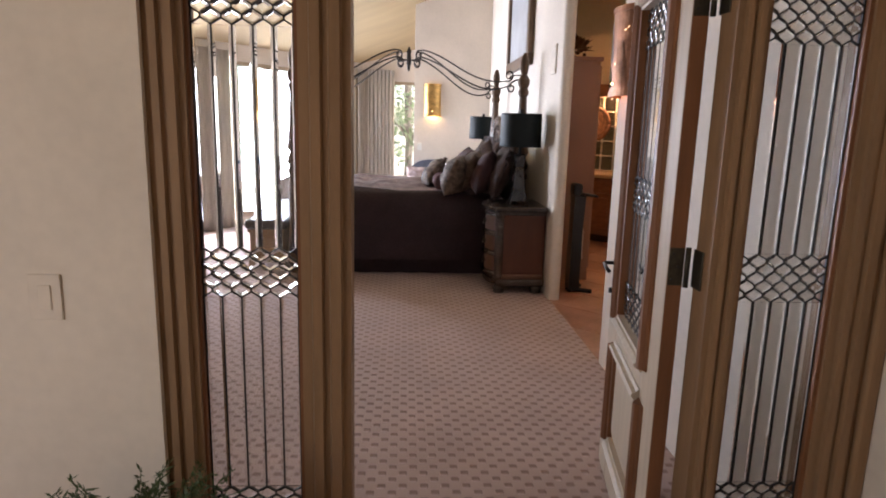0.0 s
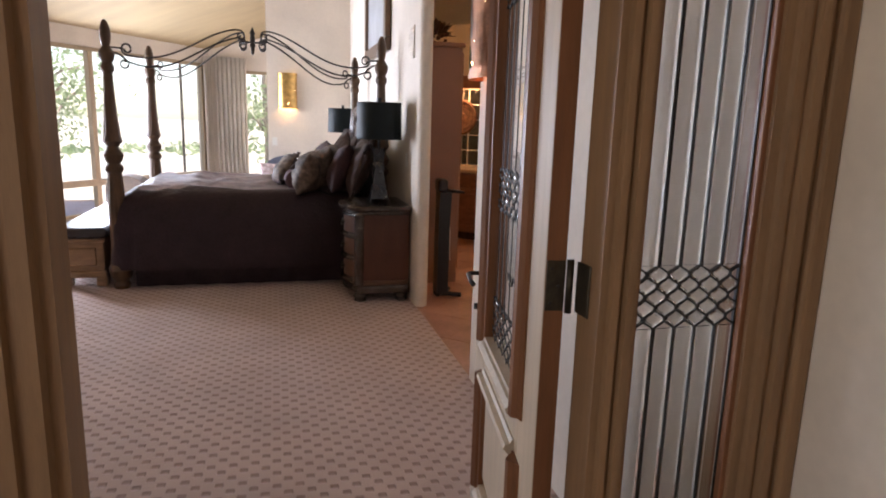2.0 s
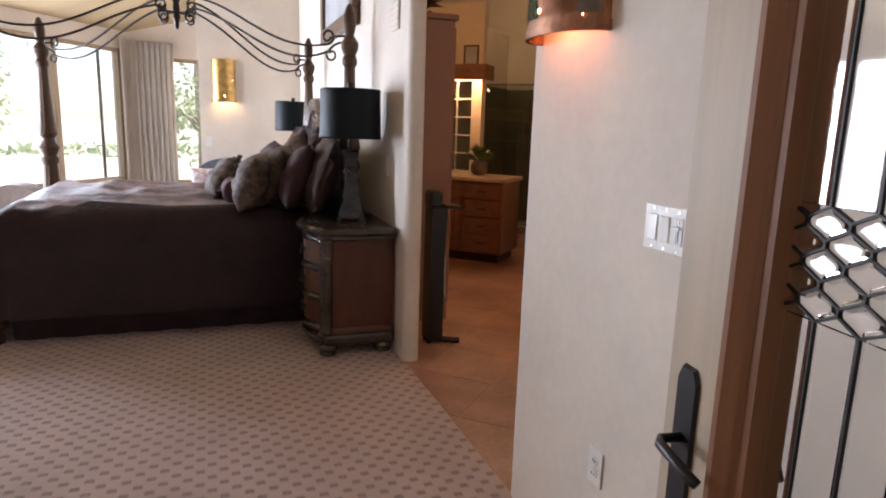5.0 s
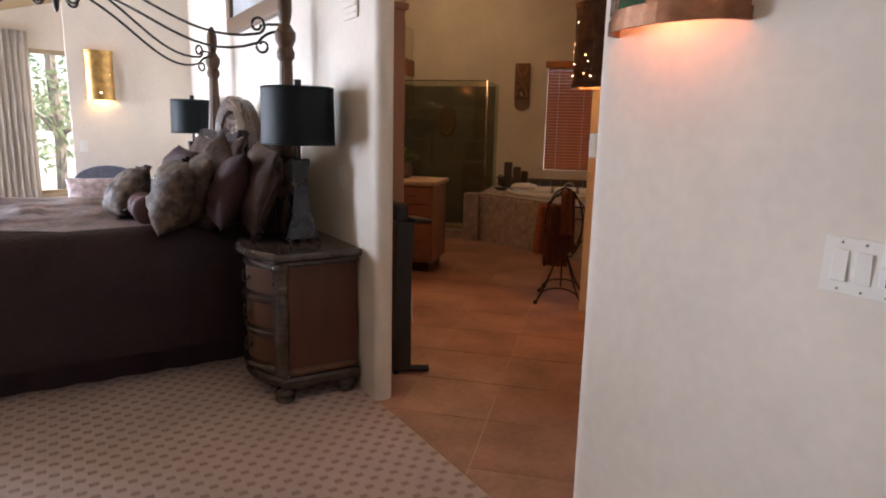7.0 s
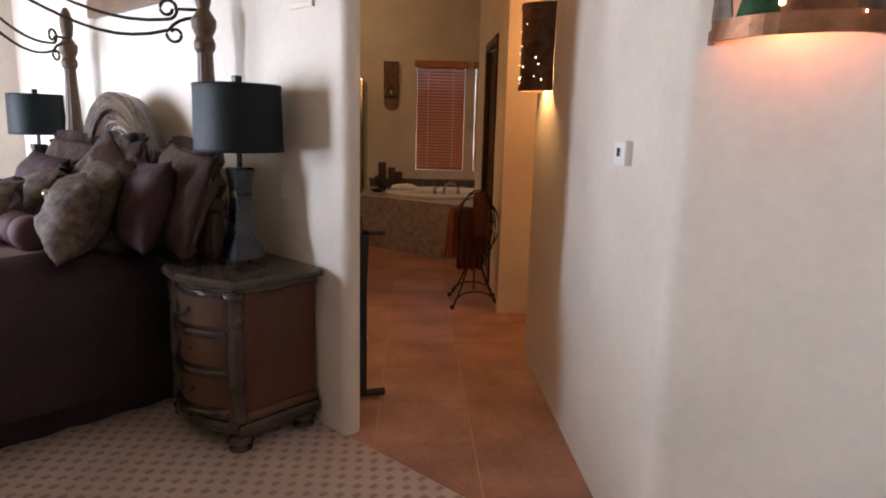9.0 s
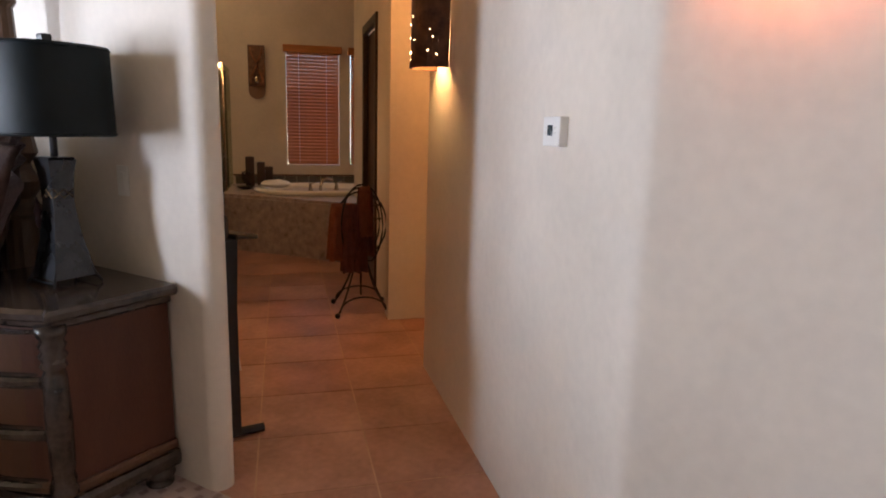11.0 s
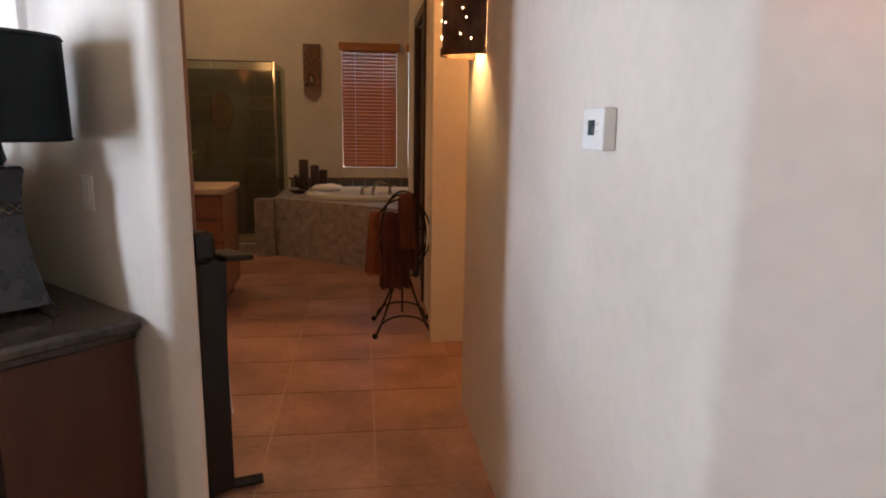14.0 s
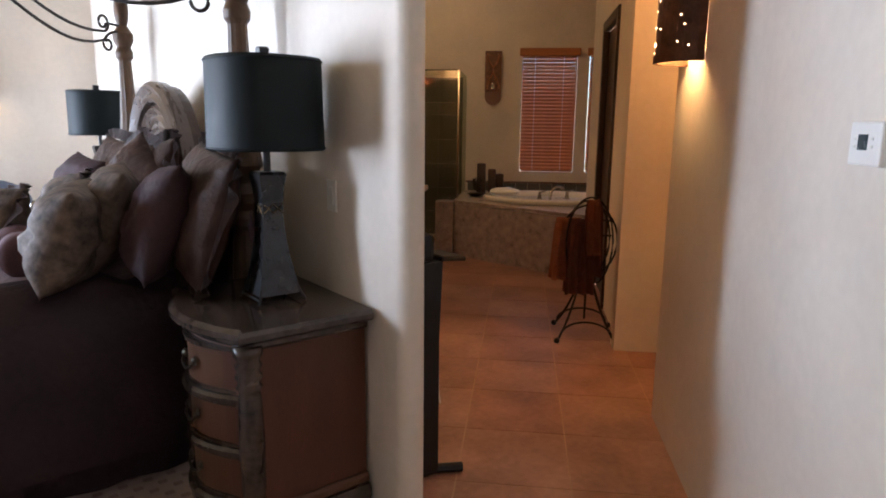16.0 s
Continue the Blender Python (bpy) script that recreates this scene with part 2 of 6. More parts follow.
def tile_mat():
    """Sealed terracotta pavers, each a little different."""
    m = mat("terracotta_paver", (0.34, 0.17, 0.122), 0.4, var=0.3, scale=2.6, fine=30, bump=0.12, second=(0.42, 0.235, 0.175))
    n, l = m.node_tree.nodes, m.node_tree.links
    b = n["Principled BSDF"]
    oi = n.new("ShaderNodeObjectInfo")
    r = n.new("ShaderNodeValToRGB")
    r.color_ramp.elements[0].color, r.color_ramp.elements[1].color = (0.88, 0.80, 0.78, 1), (1.06, 1.08, 1.08, 1)
    l.new(oi.outputs["Random"], r.inputs[0])
    mx = n.new("ShaderNodeMix")
    mx.data_type, mx.blend_type = "RGBA", "MULTIPLY"
    mx.inputs[0].default_value = 1.0
    l.new(b.inputs["Base Color"].links[0].from_socket, mx.inputs[6])
    l.new(r.outputs[0], mx.inputs[7])
    l.new(mx.outputs[2], b.inputs["Base Color"])
    return m


M_CARPET = carpet_mat()
M_TILE = tile_mat()


# ---- mesh helpers ----
def bm_box(x0, y0, z0, x1, y1, z1, bevel=0.0, seg=1):
    bm = bmesh.new()
    bmesh.ops.create_cube(bm, size=1)
    for v in bm.verts:
        v.co = ((x0 + x1) / 2 + v.co.x * (x1 - x0), (y0 + y1) / 2 + v.co.y * (y1 - y0), (z0 + z1) / 2 + v.co.z * (z1 - z0))
    if bevel:
        bmesh.ops.bevel(bm, geom=bm.edges[:], offset=bevel, segments=seg, affect="EDGES", profile=0.5)
    return bm


def finish(bm, name, material, smooth=False):
    bmesh.ops.recalc_face_normals(bm, faces=bm.faces)
    me = bpy.data.meshes.new(name)
    bm.to_mesh(me)
    bm.free()
    me.materials.append(material)
    if smooth:
        for p in me.polygons:
            p.use_smooth = True
    return me


def part(name, bm, material, parent, label="", smooth=False, at=None):
    ob = new(name, finish(bm, name, material, smooth))
    if parent is not None:
        ob.parent = parent
    if at is not None:
        ob.matrix_basis = at
    if label:
        ob["label"] = label
    return ob


def thing(name, m, label, category, group="", kind=""):
    ob = new(name)
    ob.empty_display_size = 0.1
    ob.matrix_basis = m
    return tagged(ob, label, category, group, kind)


def structure(name, bm, material, label, category, smooth=False):
    ob = new(name, finish(bm, name, material, smooth))
    return tagged(ob, label, category, kind="structure")


def wall_run(a, b, thick, z0, z1, holes=()):
    """A straight wall from a to b (its face), thick to its left; holes are (start, end, bottom, top) along it."""
    a, b = Vector(a), Vector(b)
    d = (b - a)
    length = d.length
    d.normalize()
    nrm = Vector((-d.y, d.x))
    cuts = sorted({0.0, length, *[h[0] for h in holes], *[h[1] for h in holes]})
    zs = sorted({z0, z1, *[h[2] for h in holes], *[h[3] for h in holes]})
    bm = bmesh.new()
    def solid(i, k):
        if not (0 <= i < len(cuts) - 1 and 0 <= k < len(zs) - 1):
            return False
        s, z = (cuts[i] + cuts[i + 1]) / 2, (zs[k] + zs[k + 1]) / 2
        return not any(h[0] < s < h[1] and h[2] < z < h[3] for h in holes)
    cache = {}
    def v(i, j, k):
        if (i, j, k) not in cache:
            p = a + d * cuts[i] + nrm * (thick * j)
            cache[i, j, k] = bm.verts.new((p.x, p.y, zs[k]))
        return cache[i, j, k]
    for i in range(len(cuts) - 1):
        for k in range(len(zs) - 1):
            if not solid(i, k):
                continue
            bm.faces.new((v(i, 0, k), v(i + 1, 0, k), v(i + 1, 0, k + 1), v(i, 0, k + 1)))
            bm.faces.new((v(i, 1, k), v(i, 1, k + 1), v(i + 1, 1, k + 1), v(i + 1, 1, k)))
            if not solid(i - 1, k):
                bm.faces.new((v(i, 0, k), v(i, 0, k + 1), v(i, 1, k + 1), v(i, 1, k)))
            if not solid(i + 1, k):
                bm.faces.new((v(i + 1, 0, k), v(i + 1, 1, k), v(i + 1, 1, k + 1), v(i + 1, 0, k + 1)))
            if not solid(i, k - 1):
                bm.faces.new((v(i, 0, k), v(i, 1, k), v(i + 1, 1, k), v(i + 1, 0, k)))
            if not solid(i, k + 1):
                bm.faces.new((v(i, 0, k + 1), v(i + 1, 0, k + 1), v(i + 1, 1, k + 1), v(i, 1, k + 1)))
    return bm


def prism(points, z0, z1):
    bm = bmesh.new()
    lo = [bm.verts.new((x, y, z0)) for x, y in points]
    hi = [bm.verts.new((x, y, z1)) for x, y in points]
    bm.faces.new(lo[::-1])
    bm.faces.new(hi)
    for i in range(len(points)):
        j = (i + 1) % len(points)
        bm.faces.new((lo[i], lo[j], hi[j], hi[i]))
    return bm


def lathe(profile, seg=20):
    """Turn (radius, height) pairs round z."""
    bm = bmesh.new()
    rings = [[bm.verts.new((max(r, 1e-4) * math.cos(2 * math.pi * i / seg), max(r, 1e-4) * math.sin(2 * math.pi * i / seg), z)) for i in range(seg)] for r, z in profile]
    for a, b in zip(rings, rings[1:]):
        for i in range(seg):
            bm.faces.new((a[i], a[(i + 1) % seg], b[(i + 1) % seg], b[i]))
    bm.faces.new(rings[0][::-1])
    bm.faces.new(rings[-1])
    return bm


def tube(points, r=0.006, seg=6, bm=None):
    """A round bar along points."""
    bm = bm or bmesh.new()
    pts = [Vector(p) for p in points]
    rings = []
    for i, p in enumerate(pts):
        d = (pts[min(i + 1, len(pts) - 1)] - pts[max(i - 1, 0)]).normalized()
        side = d.cross(Vector((0, 0, 1)))
        if side.length < 1e-3:
            side = d.cross(Vector((1, 0, 0)))
        side.normalize()
        up = side.cross(d)
        rings.append([bm.verts.new(p + side * (r * math.cos(2 * math.pi * k / seg)) + up * (r * math.sin(2 * math.pi * k / seg))) for k in range(seg)])
    for a, b in zip(rings, rings[1:]):
        for k in range(seg):
            bm.faces.new((a[k], a[(k + 1) % seg], b[(k + 1) % seg], b[k]))
    bm.faces.new(rings[0][::-1])
    bm.faces.new(rings[-1])
    return bm


def bez(p0, p1, p2, p3, n=12):
    p0, p1, p2, p3 = map(Vector, (p0, p1, p2, p3))
    return [p0 * (1 - t) ** 3 + p1 * 3 * t * (1 - t) ** 2 + p2 * 3 * t * t * (1 - t) + p3 * t ** 3 for t in [i / n for i in range(n + 1)]]


def add_box(bm, x0, y0, z0, x1, y1, z1):
    vs = [bm.verts.new((x, y, z)) for z in (z0, z1) for x, y in ((x0, y0), (x1, y0), (x1, y1), (x0, y1))]
    for f in ((3, 2, 1, 0), (4, 5, 6, 7), (0, 1, 5, 4), (1, 2, 6, 5), (2, 3, 7, 6), (3, 0, 4, 7)):
        bm.faces.new([vs[i] for i in f])
    return bm


def loft(sections):
    """Closed skin through rings of equally many points."""
    bm = bmesh.new()
    rings = [[bm.verts.new(p) for p in s] for s in sections]
    k = len(rings[0])
    for a, b in zip(rings, rings[1:]):
        for i in range(k):
            bm.faces.new((a[i], a[(i + 1) % k], b[(i + 1) % k], b[i]))
    bm.faces.new(rings[0][::-1])
    bm.faces.new(rings[-1])
    return bm


def pillow_bm(w, h, d, seed, flange=0.0):
    """A stuffed cushion, w wide, h high, d thick, with pulled corners and soft dents."""
    bm = bmesh.new()
    n = 20
    grid = {}
    for side in (1, -1):
        for i in range(n + 1):
            for j in range(n + 1):
                if side == -1 and (i in (0, n) or j in (0, n)):
                    grid[side, i, j] = grid[1, i, j]
                    continue
                a, b = i / n * 2 - 1, j / n * 2 - 1
                bulge = max(0, (1 - abs(a) ** 2.6) * (1 - abs(b) ** 2.6)) ** 0.62
                pinch = 1 - 0.08 * (1 - abs(a) ** 2) * abs(b) ** 3
                pinch2 = 1 - 0.08 * (1 - abs(b) ** 2) * abs(a) ** 3
                crease = -0.22 * max(0, 0.25 - abs(noise.noise(Vector((a * 2.2 + seed, b * 2.2 + 7, side * 3))))) * 4 * (1 - bulge * 0.5)
                dent = noise.noise(Vector((a * 1.6 + seed, b * 1.6, side * 2.0))) * 0.22 + noise.noise(Vector((a * 4 + seed, b * 4, side))) * 0.09
                grid[side, i, j] = bm.verts.new((a * w / 2 * pinch2 * (1 - 0.02 * a * a * b * b), side * d * 0.46 * bulge * (1 + dent + crease) + 0.006 * noise.noise(Vector((a * 7 + seed, b * 7, side * 5.0))), b * h / 2 * pinch * (1 - 0.02 * a * a * b * b)))
    for side in (1, -1):
        for i in range(n):
            for j in range(n):
                q = (grid[side, i, j], grid[side, i + 1, j], grid[side, i + 1, j + 1], grid[side, i, j + 1])
                bm.faces.new(q if side == -1 else q[::-1])
    return bm


def uv_pose(u, v, z=0, turn=0):
    """A place on the bathroom's grid: u along the passage, v to its right."""
    k = 2 ** -0.5
    return pose((u + v) * k, (u - v) * k, z, 0, 0, -45 + turn)


# local axes of uv_pose(turn=0): x is v, y is u

# ---- structure ----
H = 4.1
structure("ground", bm_box(-400, -400, -0.5, 400, 400, -0.25), M_GROUND, "pale dry gravel ground round the house", "ground")
structure("floor_slab", bm_box(-5.2, -8, -0.25, 7.5, 7.5, -0.03), M_GROUT, "concrete slab under the floors", "floor")


def clip_poly(pts, a, b, c):
    """Keep the part of a polygon where a*x + b*y >= c."""
    out = []
    for i in range(len(pts)):
        p, q = pts[i], pts[(i + 1) % len(pts)]
        fp, fq = a * p[0] + b * p[1] - c, a * q[0] + b * q[1] - c
        if fp >= 0:
            out.append(p)
        if fp * fq < 0:
            t = fp / (fp - fq)
            out.append((p[0] + t * (q[0] - p[0]), p[1] + t * (q[1] - p[1])))
    return out


structure("floor_carpet", prism([(-5, -3.72), (-0.092, -3.72), (-0.092, 4.7), (0.1, 4.7), (0.1, 7), (-5, 7)], -0.03, 0.0), M_CARPET,
          "beige cut-loop carpet with small sunken lozenges", "carpet")
structure("floor_hall", prism([(-5, -8), (0.2, -8), (0.2, -3.72), (-5, -3.72)], -0.03, -0.002), M_CARPET, "beige patterned carpet before the door", "carpet")
tile_floor = structure("floor_tile", prism([(-0.092, -1.6), (7, -1.6), (7, 7.2), (0.1, 7.2), (0.1, 4.7), (-0.092, 4.7)], -0.03, -0.0025), M_GROUT,
                       "terracotta paver floor with sandy joints", "tile floor")

# bedroom walls
def round_wall(name, x0, x1, y0, y1, label, r=0.05):
    """A wall along y with a rounded free end at y0."""
    pts = [(x1, y1), (x0, y1)]
    for i in range(9):
        a = math.pi + i / 8 * math.pi / 2
        pts.append((x0 + r + r * math.cos(a), y0 + r + r * math.sin(a)))
    for i in range(9):
        a = 1.5 * math.pi + i / 8 * math.pi / 2
        pts.append((x1 - r + r * math.cos(a), y0 + r + r * math.sin(a)))
    return structure(name, prism(pts, -0.02, H), M_WALL, label, "wall", smooth=False)


round_wall("wall_head", -0.1, 0.002, -0.02, 6.9, "cream hand-trowelled plaster wall with a rounded end")
structure("wall_far", prism([(-1.26, 4.64), (-0.1, 4.64), (-0.1, 4.78), (-1.26, 4.78)], -0.02, H), M_WALL, "cream plaster return wall", "wall")
k2 = 2 ** -0.5
def P(u, v):
    return ((u + v) * k2, (u - v) * k2)


# one bent wall: switch face, rounded corner, then the passage's face
def bent_wall():
    pts = [(-0.1, -3.72)]
    c0 = Vector((-0.1, -1.485))
    for i in range(9):
        t = i / 8
        a, b = c0 + Vector((0, -0.03)), c0 + Vector((k2, k2)) * 0.03
        pts.append(tuple(a * (1 - t) ** 2 + c0 * 2 * t * (1 - t) + b * t * t))
    pts += [P(1.05, 0.98), P(1.05, 1.12), (0.06, -1.6), (0.06, -3.72)]
    return prism(pts, -0.02, H)


structure("wall_switch", bent_wall(), M_WALL, "cream plaster wall turning into the bathroom passage", "wall")
structure("wall_bay_1", wall_run((-4.75, 2.3), (-2.15, 6.1), 0.16, -0.2, 2.5, [(0.1, 1.0, 0.15, 2.28), (1.4, 4.5, 0.15, 2.28)]), M_WALL, "cream plaster wall round the bay windows", "wall")
structure("wall_bay_2", wall_run((-2.15, 6.1), (0.0, 6.75), 0.16, -0.2, 3.4, [(0.52, 1.75, 0.5, 2.22)]), M_WALL, "cream plaster wall with a narrow window", "wall")
structure("wall_west", prism([(-4.9, -3.72), (-4.75, -3.72), (-4.75, 2.3), (-4.9, 2.3)], -0.2, H), M_WALL, "plain cream plaster wall", "wall")
structure("wall_entry_left", prism([(-4.9, -3.755), (-2.012, -3.755), (-2.012, -3.64), (-4.9, -3.64)], -0.02, H), M_WALL, "cream plaster wall beside the entry", "wall")
structure("wall_entry_top", prism([(-2.03, -3.78), (0.06, -3.78), (0.06, -3.64), (-2.03, -3.64)], 2.2, H), M_WALL, "cream plaster over the entry", "wall")
structure("wall_hall_right", prism([(-0.03, -7.5), (0.12, -7.5), (0.12, -3.72), (-0.03, -3.72)], -0.02, 3.0), M_WALL, "pale plaster wall of the outer hall", "wall")
# the opening in this wall is assumed, out of view, for the hall's fill
structure("wall_hall_left", wall_run((-3.85, -7.5), (-3.85, -3.78), 0.15, -0.02, 3.0, [(0.5, 2.6, 0.3, 2.5)]), M_WALL, "pale plaster wall of the outer hall", "wall")
structure("wall_hall_back", prism([(-4.0, -7.65), (0.12, -7.65), (0.12, -7.5), (-4.0, -7.5)], -0.02, 3.0), M_WALL, "pale plaster wall of the outer hall", "wall")
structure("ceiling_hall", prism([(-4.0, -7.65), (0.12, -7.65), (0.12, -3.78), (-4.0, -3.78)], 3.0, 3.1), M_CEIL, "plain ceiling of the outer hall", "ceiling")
# ceilings: a slope rising from the bay, then flat
nb, A0 = Vector((0.825, -0.565)), Vector((-4.75, 2.3))
db = Vector((0.565, 0.825))
def slope_pt(s, d, dz=0):
    p = A0 + db * s + nb * d
    return (p.x, p.y, 2.5 + 0.477 * d + dz)


bm = bmesh.new()
lo = [bm.verts.new(slope_pt(*q)) for q in ((-9, -0.2), (9, -0.2), (9, 3.2), (-9, 3.2))]
hi = [bm.verts.new(slope_pt(*q, 0.12)) for q in ((-9, -0.2), (9, -0.2), (9, 3.2), (-9, 3.2))]
bm.faces.new(lo)
bm.faces.new(hi[::-1])
for i in range(4):
    bm.faces.new((lo[i], hi[i], hi[(i + 1) % 4], lo[(i + 1) % 4]))
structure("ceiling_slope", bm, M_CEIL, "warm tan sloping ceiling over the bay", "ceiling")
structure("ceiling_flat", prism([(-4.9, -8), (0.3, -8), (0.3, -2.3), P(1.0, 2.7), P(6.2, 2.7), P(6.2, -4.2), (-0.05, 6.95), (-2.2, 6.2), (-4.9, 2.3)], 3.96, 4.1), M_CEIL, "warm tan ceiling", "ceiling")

# bathroom walls on the turned grid
def uvbox(u0, v0, u1, v1):
    return [P(u0, v0), P(u0, v1), P(u1, v1), P(u1, v0)]


def uv_wall(name, u0, v0, u1, v1, z0, z1, label="warm cream bathroom wall"):
    return structure(name, prism(uvbox(u0, v0, u1, v1), z0, z1), M_WALL, label, "wall")


uv_wall("wall_toilet", 1.98, 0.92, 2.12, 2.6, -0.02, H)
uv_wall("wall_closet", 1.05, 2.5, 2.0, 2.64, -0.02, H)
# unseen wall, added to close the side room against the sun
uv_wall("wall_closet_sun_block", 0.91, 1.125, 1.05, 2.64, -0.02, H)
uv_wall("wall_passage_a", 2.12, 0.97, 2.95, 1.11, -0.02, H)
uv_wall("wall_passage_b", 3.8, 0.97, 4.7, 1.11, -0.02, H)
uv_wall("wall_passage_top", 2.95, 0.97, 3.8, 1.11, 2.25, H)
uv_wall("wall_tub_return", 4.58, 1.11, 4.7, 2.6, -0.02, H)
uv_wall("wall_tub_right", 4.7, 2.0, 6.3, 2.14, -0.02, H)
structure("wall_tub_window", wall_run(P(6.0, -4.2), P(6.0, 2.2), 0.16, -0.2, H, [(4.46, 5.12, 0.86, 2.3), (5.26, 5.9, 0.86, 2.3)]), M_WALL, "warm cream wall with two blinded windows", "wall")
uv_wall("wall_shower_left", 3.5, -1.80, 6.0, -1.66, -0.02, 2.76, "cream wall with a plant shelf on top")
uv_wall("wall_bath_left", 4.35, -4.3, 6.3, -4.16, -0.02, H)
structure("wall_glass_block", wall_run(P(3.45, -3.6), P(3.45, -1.04), 0.12, -0.02, 2.76, [(1.3, 2.44, 0.92, 1.93)]), M_WALL, "cream wall framing a glass block window", "wall")

# pavers, clipped to the carpet's edge
T, G = 0.46, 0.007
U0, V0 = 1.703, 0.076
TILES = []
for i in range(-7, 10):
    for j in range(-6, 4):
        ua, va = U0 + i * T + G / 2, V0 + j * T + G / 2
        poly = clip_poly(uvbox(ua, va, ua + T - G, va + T - G), 1, 0, -0.084)
        if len(poly) < 3 or ua > 5.0:
            continue
        cx, cy = sum(p[0] for p in poly) / len(poly), sum(p[1] for p in poly) / len(poly)
        v = (cx - cy) * k2
        if cy < -1.55 or v > 2.4:
            continue
        TILES.append(poly)

# ---- entry: posts, sidelights, door ----
entry = thing("door_frame", pose(0, 0, 0), "limed oak door frame with moulded posts", "door frame", kind="structure")
def post_profile(x0, x1, name="post"):
    """A moulded post: core, two beads and a rebate."""
    w = x1 - x0
    pts = [(x0, -3.735), (x0 + 0.2 * w, -3.735), (x0 + 0.24 * w, -3.748), (x0 + 0.42 * w, -3.748), (x0 + 0.46 * w, -3.737), (x0 + 0.56 * w, -3.737),
           (x0 + 0.6 * w, -3.752), (x0 + 0.8 * w, -3.752), (x0 + 0.84 * w, -3.735), (x1, -3.735), (x1, -3.645), (x1 - 0.2 * w, -3.632), (x0 + 0.2 * w, -3.632), (x0, -3.645)]
    return part(name, prism(pts, 0, 2.2), M_DOORWOOD, entry)


for x0, x1 in ((-2.018, -1.915), (-1.645, -1.515), (-0.553, -0.468), (-0.195, -0.075)):
    post_profile(x0, x1)
for x0, x1 in ((-1.915, -1.645), (-0.468, -0.195)):
    part("bottom_rail", bm_box(x0, -3.74, 0, x1, -3.66, 0.24, 0.004), M_DOORWOOD, entry)
    part("top_rail", bm_box(x0, -3.74, 1.98, x1, -3.66, 2.2, 0.004), M_DOORWOOD, entry)
part("head", bm_box(-1.515, -3.74, 2.085, -0.553, -3.64, 2.2, 0.004), M_DOORWOOD, entry)
part("corner_bead", bm_box(-0.075, -3.755, 0, -0.03, -3.7, 2.2, 0.01, 2), M_DOORWOOD, entry)
for x0, x1 in ((-1.917, -1.907), (-1.655, -1.643), (-0.470, -0.458), (-0.207, -0.193)):
    part("glazing_bead", bm_box(x0, -3.725, 0.24, x1, -3.685, 1.98, 0.002), M_STAINED, entry)


